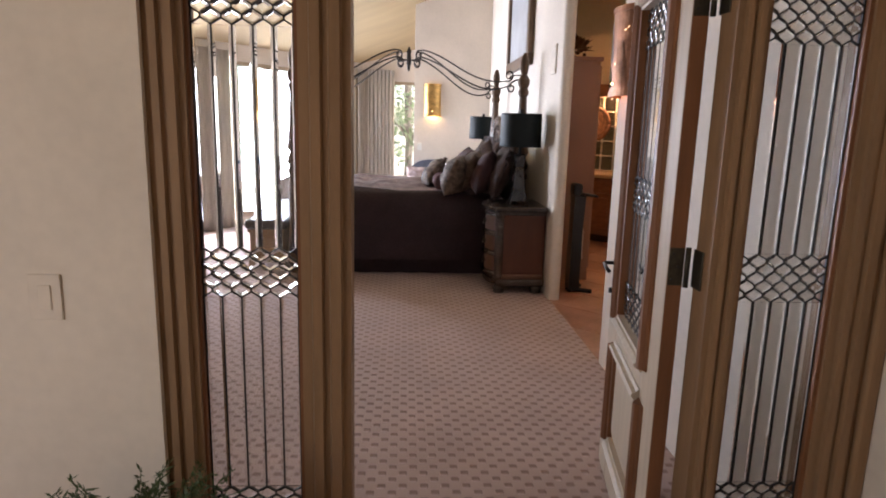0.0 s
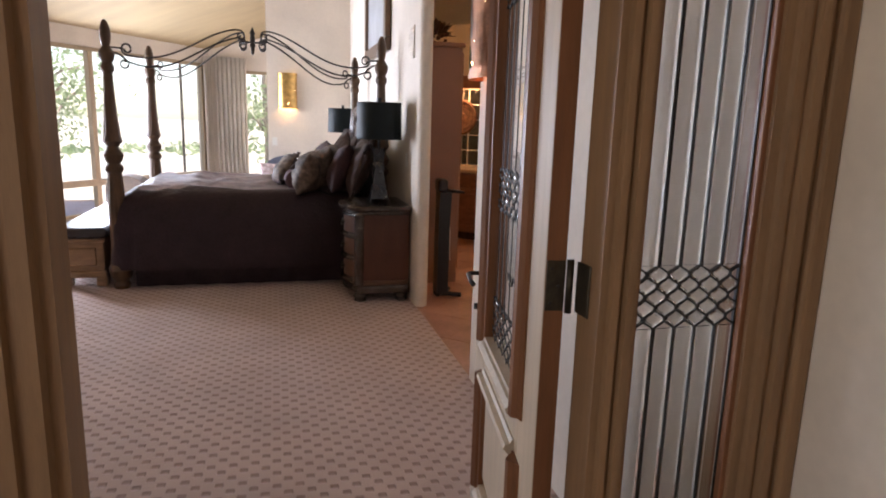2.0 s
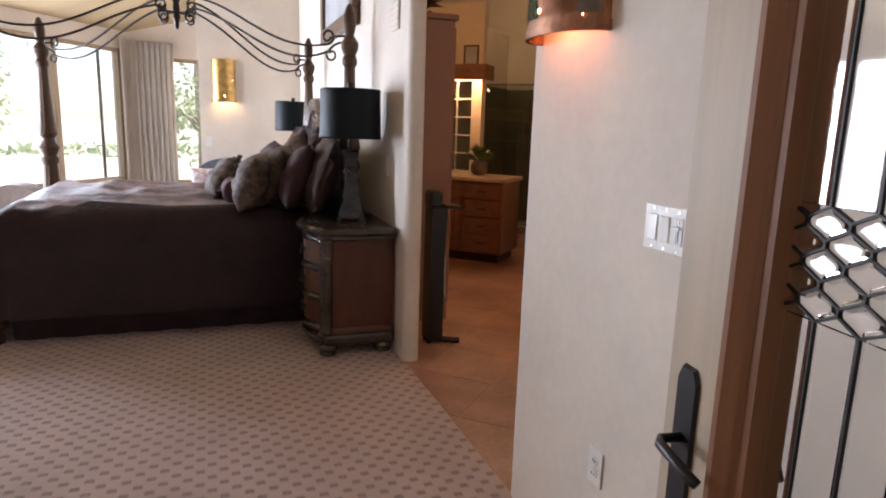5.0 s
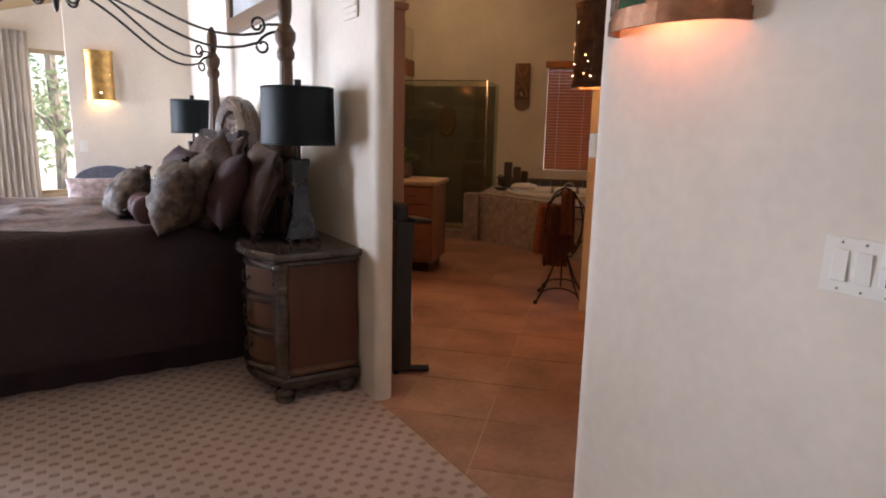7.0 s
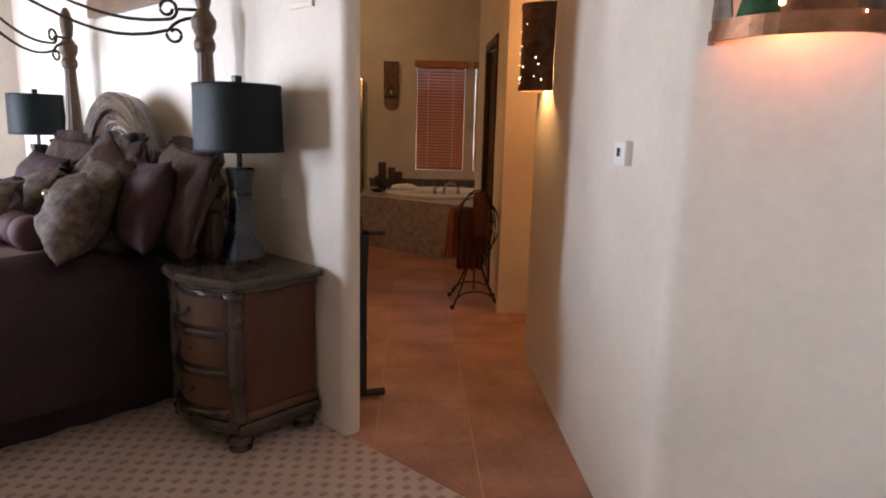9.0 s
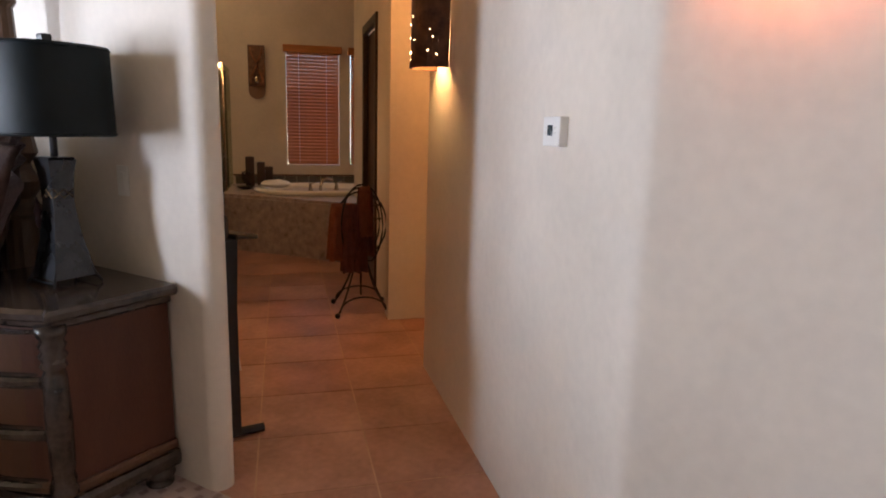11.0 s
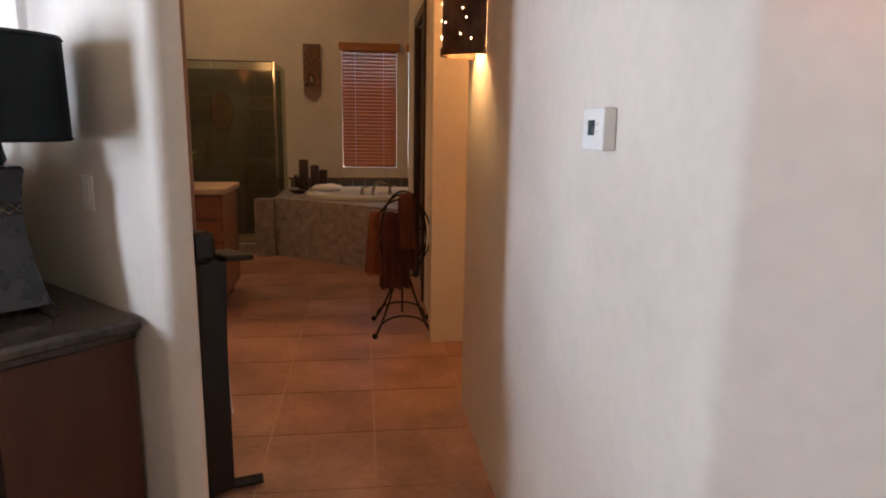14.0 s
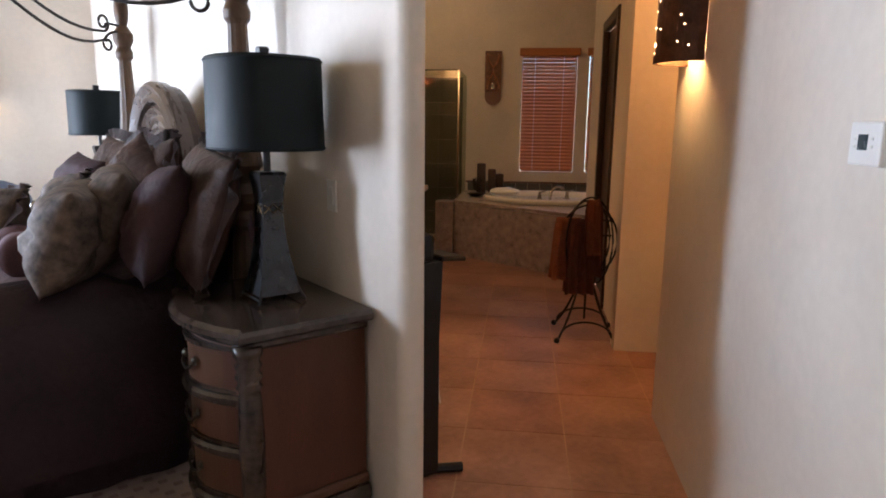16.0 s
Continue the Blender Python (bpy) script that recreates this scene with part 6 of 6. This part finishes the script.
for a_, b_, z in ((0.72, 0.52, 0.0), (0.74, 0.54, 0.03), (0.72, 0.52, 0.055), (0.66, 0.46, 0.05), (0.62, 0.42, 0.0), (0.58, 0.38, -0.10)):
    rings.append([tubm.verts.new((a_ * math.cos(k * 2 * math.pi / 48), b_ * math.sin(k * 2 * math.pi / 48), z + 0.004)) for k in range(48)])
for a_, b_ in zip(rings, rings[1:]):
    for k in range(48):
        tubm.faces.new((a_[k], a_[(k + 1) % 48], b_[(k + 1) % 48], b_[k]))
tubm.faces.new(rings[-1])
part("shell", tubm, M_TUB, tub, smooth=True)
fa = thing("tub_faucet", uv_pose(4.70, 0.60, 0.66, 25), "brushed nickel tub faucet with two handles", "faucet")
part("spout", tube(bez((0, 0, 0), (0, 0, 0.12), (0.08, 0.0, 0.17), (0.16, 0.0, 0.10), 10), 0.016, 8), M_CHROME, fa, smooth=True)
for x in (-0.12, 0.2):
    h_ = part("handle", lathe([(0.028, 0), (0.02, 0.02), (0.016, 0.07), (0.02, 0.08)], 12), M_CHROME, fa, at=pose(x, 0, 0), smooth=True)
    part("lever", tube([(0, 0, 0.075), (0.07, 0.0, 0.09)], 0.007), M_CHROME, h_)
bt = thing("bath_towel", uv_pose(4.95, 0.12, 0.68), "white folded towel lying on the tub rim", "towel")
part("cloth", pillow_bm(0.34, 0.24, 0.09, 55.0), M_WHITE, bt, at=pose(0, 0, 0.03, 90), smooth=True)
for (u, v, r, h, mm) in ((5.62, -0.18, 0.05, 0.36, M_CANDLE), (5.55, -0.05, 0.045, 0.30, M_CANDLE), (5.66, 0.04, 0.045, 0.24, M_CANDLE)):
    c = thing("pillar_candle", uv_pose(u, v, 0.612), "dark square pillar candle on the tub deck", "candle", "candles on the tub deck")
    part("wax", bm_box(-r, -r, 0, r, r, h, 0.006), mm, c)
    part("wick", tube([(0, 0, h - 0.002), (0, 0, h + 0.012)], 0.002, 4), M_BLACK, c)
bowl = thing("dark_bowl", uv_pose(5.3, -0.22, 0.612), "low dark metal bowl on the tub deck", "bowl")
part("bowl", lathe([(0.03, 0), (0.05, 0.005), (0.10, 0.03), (0.105, 0.034), (0.095, 0.034), (0.04, 0.012), (0, 0.01)], 20), M_IRON, bowl, smooth=True)
og = thing("iron_ornament", uv_pose(5.25, -0.2, 0.65), "curled dark iron ornament in the bowl", "ornament")
for k in range(4):
    part("curl", tube([(0.05 * math.sin(a + k), 0.05 * math.cos(a + k * 1.6), 0.02 + 0.03 * a) for a in [q * 0.45 for q in range(12)]], 0.008), M_IRON, og, smooth=True)
# tiled splash behind the tub, single tiles
sb = thing("tile_backsplash", uv_pose(5.985, 0, 0.612), "dark slate tile splash behind the tub", "backsplash", kind="structure")
tl = finish(bm_box(-0.073, -0.012, 0, 0.073, 0.012, 0.10, 0.003), "tile", M_SHOWER)
for k in range(16):
    ob = new("tile", tl)
    ob.parent = sb
    ob.matrix_basis = pose(-0.30 + k * 0.15, 0, 0)
part("cap", bm_box(-0.4, -0.018, 0.103, 2.0, 0.012, 0.122, 0.004), M_CARVED, sb)

# shower
sh = thing("shower_tiling", uv_pose(6.0, 0, 0), "dark slate-green tiled shower walls, one course paler for a reflected band", "shower tiles", kind="structure")
def tiles_on(u0, v0, du, dv, n, z0, z1, turn, size=0.3):
    me = finish(bm_box(0.001, -0.012, 0.001, size - 0.001, 0, size - 0.001, 0.003), "tile", M_SHOWER)
    # half-height course in the paler colour, a painted reflection
    mb = finish(bm_box(0.001, -0.013, 0.001, size - 0.001, 0, 0.149, 0.003), "tile", M_BAND)
    for k in range(n):
        z = z0
        while z < z1 - 0.05:
            band = abs(z - 1.54) < 0.02
            ob = new("tile", mb if band else me)
            ob.parent = sh
            ob.matrix_basis = uv_pose(6.0, 0, 0).inverted() @ uv_pose(u0 + du * k * size, v0 + dv * k * size, z, turn)
            z += 0.15 if band else size


tiles_on(5.99, -1.65, 0, 1, 4, 0.04, 2.01, 0)
tiles_on(3.55, -1.645, 1, 0, 8, 0.04, 2.01, 90)
part("curb", prism([(-1.65, -1.05), (-0.38, -1.05), (-0.38, -0.92), (-1.65, -0.92)], 0, 0.10), M_TUBTILE, sh)
se = thing("shower_enclosure", uv_pose(5.05, -0.41, 0), "frameless clear glass shower enclosure with brass clips", "shower glass")
for nm, bx in (("front_glass", (-0.62, -0.005, 0.10, 0, 0.005, 2.0)), ("side_glass", (-0.005, 0.006, 0.60, 0.005, 0.93, 2.0)), ("door_glass", (-1.23, -0.005, 0.11, -0.63, 0.005, 2.0))):
    g = part(nm, bm_box(*bx), M_SHOWERGLASS, se)
    g.visible_shadow = False
part("corner_channel", bm_box(-0.008, -0.008, 0.10, 0.008, 0.008, 2.002), M_CHROME, se)
part("sill_channel", bm_box(-1.23, -0.01, 0.10, 0, 0.01, 0.115), M_CHROME, se)
part("top_channel", bm_box(-1.23, -0.007, 1.995, 0, 0.007, 2.006), M_HINGE, se)
part("door_pull", tube([(-0.70, -0.006, 0.95), (-0.70, -0.05, 0.95), (-0.70, -0.05, 1.2), (-0.70, -0.006, 1.2)], 0.009), M_CHROME, se)
for u, v, turn in ((5.975, -1.14, 0), (4.9, -1.63, 90)):
    md = thing("oval_medallion", uv_pose(u, v, 1.5, turn), "dark oval stone medallion set in the shower wall", "medallion", "medallions in the shower")
    e = bmesh.new()
    f1 = [e.verts.new((0.14 * math.cos(a), -0.002, 0.22 * math.sin(a))) for a in [k * 2 * math.pi / 28 for k in range(28)]]
    f2 = [e.verts.new((0.12 * math.cos(a), -0.03, 0.20 * math.sin(a))) for a in [k * 2 * math.pi / 28 for k in range(28)]]
    e.faces.new(f2)
    e.faces.new(f1[::-1])
    for k in range(28):
        e.faces.new((f1[k], f1[(k + 1) % 28], f2[(k + 1) % 28], f2[k]))
    part("stone", e, M_CARVED, md)
hd = thing("shower_fixture", uv_pose(4.6, -1.64, 1.95, 90), "chrome shower head on a bent arm", "shower head")
part("arm", tube(bez((0, 0, 0), (0, -0.10, 0.05), (0, -0.18, 0.03), (0, -0.22, -0.04), 8), 0.01), M_CHROME, hd, smooth=True)
part("rose", lathe([(0.012, 0.04), (0.045, 0.0), (0.045, -0.01)], 16), M_CHROME, hd, at=pose(0, -0.22, -0.07))

# carved wall sconce on the window wall, unlit
cs = thing("carved_wall_panel", uv_pose(5.998, -0.085, 1.82), "carved wooden panel with a crossed ribbon motif on the wall", "wall art")
arch = [(0.10 * math.cos(a), 0.10 + 0.10 * math.sin(a)) for a in [math.pi + math.pi * k / 12 for k in range(13)]]
back = [(x, z - 0.16) for x, z in arch] + [(0.10, 0.48), (-0.10, 0.48)]
part("back_board", loft([[(x, y, z) for x, z in back] for y in (-0.002, -0.018)]), M_PANEL, cs)
part("board", bm_box(-0.10, -0.05, 0, 0.10, -0.019, 0.48, 0.01, 2), M_CARVED, cs)
part("bell", lathe([(0.03, 0.03), (0.028, 0.05), (0.012, 0.10), (0.005, 0.11)], 14), M_CHROME, cs, "small pale bell", at=pose(0, -0.075, 0), smooth=True)
for s in (-1, 1):
    part("ribbon", tube(bez((s * 0.07, -0.055, 0.45), (s * 0.07, -0.06, 0.32), (-s * 0.02, -0.06, 0.30), (0, -0.06, 0.24), 8) + bez((0, -0.06, 0.24), (s * 0.02, -0.06, 0.16), (s * 0.07, -0.06, 0.14), (s * 0.07, -0.055, 0.03), 8), 0.012, 6), M_COPPER, cs, smooth=True)
# blinds in two windows
def blind_window(name, v0, v1, label):
    t = thing(name, uv_pose(6.0, v0, 0), label, "window", kind="structure")
    w = v1 - v0
    p = part("pane", bm_box(0, 0.10, 0.86, w, 0.106, 2.3), M_GLASS, t)
    p.visible_shadow = False
    for x0, z0, x1, z1 in ((0, 0.86, 0.008, 2.3), (w - 0.008, 0.86, w, 2.3), (0.008, 0.86, w - 0.008, 0.866), (0.008, 2.27, w - 0.008, 2.3)):
        part("window_frame", bm_box(x0, 0.09, z0, x1, 0.12, z1), M_WINFRAME, t)
    b = thing("wood_blind", uv_pose(6.0, v0, 0), "closed cherry wood slat blind with daylight at its edges", "blind", "blinds over the tub")
    part("head_rail", bm_box(-0.03, -0.06, 2.24, w + 0.03, 0.0, 2.33, 0.006), M_BLIND, b)
    sb_ = bmesh.new()
    arc = [(-0.025 + 0.05 * q / 6, 0.007 * math.sin(math.pi * q / 6)) for q in range(7)]
    ring = [(y, z) for y, z in arc] + [(y, z - 0.003) for y, z in reversed(arc)]
    e0 = [sb_.verts.new((0, y, z)) for y, z in ring]
    e1 = [sb_.verts.new((w - 0.018, y, z)) for y, z in ring]
    sb_.faces.new(e0)
    sb_.faces.new(e1[::-1])
    for q in range(14):
        sb_.faces.new((e0[q], e0[(q + 1) % 14], e1[(q + 1) % 14], e1[q]))
    slat = finish(sb_, "slat", M_BLIND)
    for k in range(33):
        ob = new("slat", slat)
        ob.parent = b
        ob.matrix_basis = pose(0.009, 0.025, 0.905 + k * 0.0415, 55)
    part("bottom_rail", bm_box(0.02, 0.0, 0.87, w - 0.02, 0.045, 0.888, 0.003), M_BLIND, b)
    for x in (0.16, w - 0.16):
        part("ladder_tape", tube([(x, -0.002, 0.88), (x, -0.002, 2.24)], 0.002, 4), M_PLASTIC, b)


blind_window("window_6", 0.26, 0.92, "narrow window over the tub behind a blind")
blind_window("window_7", 1.06, 1.70, "second narrow window over the tub behind a blind")
# dark passage door
d2 = thing("door_2", uv_pose(2.95, 0.97, 0, -90), "closed dark wood door with a brown casing", "door", kind="structure")
# local -y faces -v, local x runs to -u
part("leaf", bm_box(-0.80, 0.03, 0.01, -0.05, 0.07, 2.2, 0.003), M_DARKWOOD, d2)
for x0, x1 in ((-0.87, -0.79), (-0.06, 0.02)):
    part("casing", bm_box(x0, -0.02, 0, x1, 0.03, 2.28, 0.006), M_DARKWOOD, d2)
part("head_casing", bm_box(-0.79, -0.02, 2.2, -0.06, 0.03, 2.28, 0.006), M_DARKWOOD, d2)
vb = thing("vanity_light", uv_pose(3.45, -1.5, 2.0), "row of warm bulbs inside the vanity valance, lit", "lamp")
part("bar", bm_box(-0.5, -0.03, 0.02, 0.5, -0.002, 0.08, 0.004), M_HINGE, vb)
for k in range(3):
    part("bulb", lathe([(0.012, -0.05), (0.028, -0.02), (0.02, 0.02), (0.013, 0.05)], 12), M_BULB, vb, "glowing warm bulb", at=pose(0.35 - 0.35 * k, -0.10, 0.03), smooth=True)
    part("holder", tube([(0.35 - 0.35 * k, -0.03, 0.05), (0.35 - 0.35 * k, -0.10, 0.07)], 0.012), M_HINGE, vb)

# ---- outdoors ----
def tree(x, y, h, crown, seed, name="tree"):
    rnd = random.Random(seed)
    t = thing(name, pose(x, y, -0.25), "sunlit garden tree with loose green foliage", "tree", "trees outside the bay")
    tr = bmesh.new()
    tube([(0, 0, 0), (0.05, 0.02, h * 0.3), (0.0, 0.08, h * 0.6), (0.05, 0.05, h * 0.9)], 0.09, 8, tr)
    tips = []
    for k in range(9):
        a = rnd.uniform(0, 6.28)
        z = h * rnd.uniform(0.25, 0.8)
        tip = Vector((math.cos(a) * crown * rnd.uniform(0.5, 0.9), math.sin(a) * crown * rnd.uniform(0.5, 0.9), z + rnd.uniform(0.2, 0.8)))
        tube([(0, 0.04, z), tip * 0.5 + Vector((0, 0, z * 0.5 + 0.1)), tip], 0.03, 5, tr)
        tips.append(tip)
    tips.append(Vector((0, 0, h * 0.95)))
    part("trunk", tr, M_BARK, t)
    verts, faces = [], []
    for k in range(1500):
        c = rnd.choice(tips)
        p = c + Vector((rnd.gauss(0, crown * 0.33), rnd.gauss(0, crown * 0.33), rnd.gauss(0, crown * 0.36)))
        d = Vector((rnd.gauss(0, 1), rnd.gauss(0, 1), rnd.gauss(0, 1))).normalized() * rnd.uniform(0.05, 0.11)
        s = d.cross(Vector((rnd.gauss(0, 1), rnd.gauss(0, 1), 1))).normalized() * rnd.uniform(0.02, 0.045)
        i = len(verts)
        verts += [p - d, p + s, p + d, p - s]
        faces.append((i, i + 1, i + 2, i + 3))
    me = bpy.data.meshes.new("crown")
    me.from_pydata(verts, [], faces)
    me.materials.append(M_TREE)
    ob = new("crown", me)
    ob.parent = t


for k, (x, y, h, c) in enumerate(((-5.9, 11.0, 3.0, 1.1), (-1.35, 10.6, 4.2, 1.1), (-10.5, 8.0, 3.4, 1.5))):
    tree(x, y, h, c, 30 + k)
yp = thing("yard_lamp_post", pose(-3.4, 12.5, -0.25), "thin dark lamp post standing in the yard", "lamp post")
part("pole", tube([(0, 0, 0), (0, 0, 3.6)], 0.035, 8), M_IRON, yp)
part("lantern", lathe([(0.03, 3.6), (0.12, 3.65), (0.14, 3.9), (0.04, 4.05)], 10), M_IRON, yp)
rh = random.Random(77)
hv, hf = [], []
for k in range(2600):
    a = rh.uniform(-0.2, 2.9)
    r = 26 + rh.gauss(0, 1.2)
    p = Vector((-4 + r * math.cos(a + 0.4), 2 + r * math.sin(a + 0.4), rh.uniform(-0.25, 0.1 + 0.25 * math.sin(a * 7))))
    d = Vector((rh.gauss(0, 1), rh.gauss(0, 1), rh.gauss(0, 1))).normalized() * rh.uniform(0.12, 0.3)
    s = d.cross(Vector((rh.gauss(0, 1), rh.gauss(0, 1), 1))).normalized() * rh.uniform(0.06, 0.12)
    i = len(hv)
    hv += [p - d, p + s, p + d, p - s]
    hf.append((i, i + 1, i + 2, i + 3))
hme = bpy.data.meshes.new("far_shrubs")
hme.from_pydata(hv, [], hf)
hme.materials.append(M_TREE)
tagged(new("far_shrubs", hme), "distant sunlit shrubs along the yard", "shrubs", kind="stuff")

# ---- light from the openings and lamps, with two added fills ----
nA = Vector((0.825, -0.565))
for along, wide, inward, watts in ((2.6, 1.5, 0.02, 76), (0.55, 0.85, -0.06, 122), (3.95, 0.9, 0.02, 9)):
    wA = Vector((-4.75, 2.3)) + Vector((0.565, 0.825)) * along
    area_lamp("bay_daylight", (wA.x + nA.x * inward, wA.y + nA.y * inward, 1.2), (wA.x + nA.x * 3, wA.y + nA.y * 3, 1.2), wide, 2.0, watts, (0.71, 0.835, 1.0))
area_lamp("narrow_window_daylight", (-1.1, 6.38, 1.4), (-0.8, 3.0, 1.2), 1.0, 1.6, 6, (0.9, 0.95, 1.0))
# added fill at the unseen hall opening, to brighten the hall walls
area_lamp("hall_fill", (-3.83, -5.95, 1.4), (0, -5.6, 1.2), 1.9, 2.0, 9.5, (1.0, 0.95, 0.80))
# unseen skylight, added: a frame and a warm fill lamp for shower and bath
sk = thing("window_8", uv_pose(4.6, -1.05, 3.95), "added unseen skylight frame around the shower's fill lamp", "skylight", kind="structure")
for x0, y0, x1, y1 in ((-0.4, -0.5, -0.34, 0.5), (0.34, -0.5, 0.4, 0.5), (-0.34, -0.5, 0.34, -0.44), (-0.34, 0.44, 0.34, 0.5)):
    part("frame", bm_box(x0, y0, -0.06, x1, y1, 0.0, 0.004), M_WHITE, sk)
area_lamp("shower_fill", uv_pose(4.6, -1.05, 3.9).translation, uv_pose(4.6, -1.04, 0).translation, 0.66, 0.86, 6.5, (1.0, 0.70, 0.36))
point_lamp("toilet_room_lamp", uv_pose(1.45, 1.55, 2.2).translation, 7, (1, 0.45, 0.13), 0.06)
for k in range(3):
    point_lamp("vanity_bulb_lamp", uv_pose(3.28, -1.15 - 0.35 * k, 1.98).translation, 3.6, (1, 0.58, 0.27), 0.04)
point_lamp("uplight_lamp", (0.22, 1.3, 2.3), 9, (1, 0.55, 0.2), 0.05)

# ---- pavers, one by one ----
for poly in TILES:
    t = part("tile", prism(poly, -0.02, 0.0), M_TILE, tile_floor)
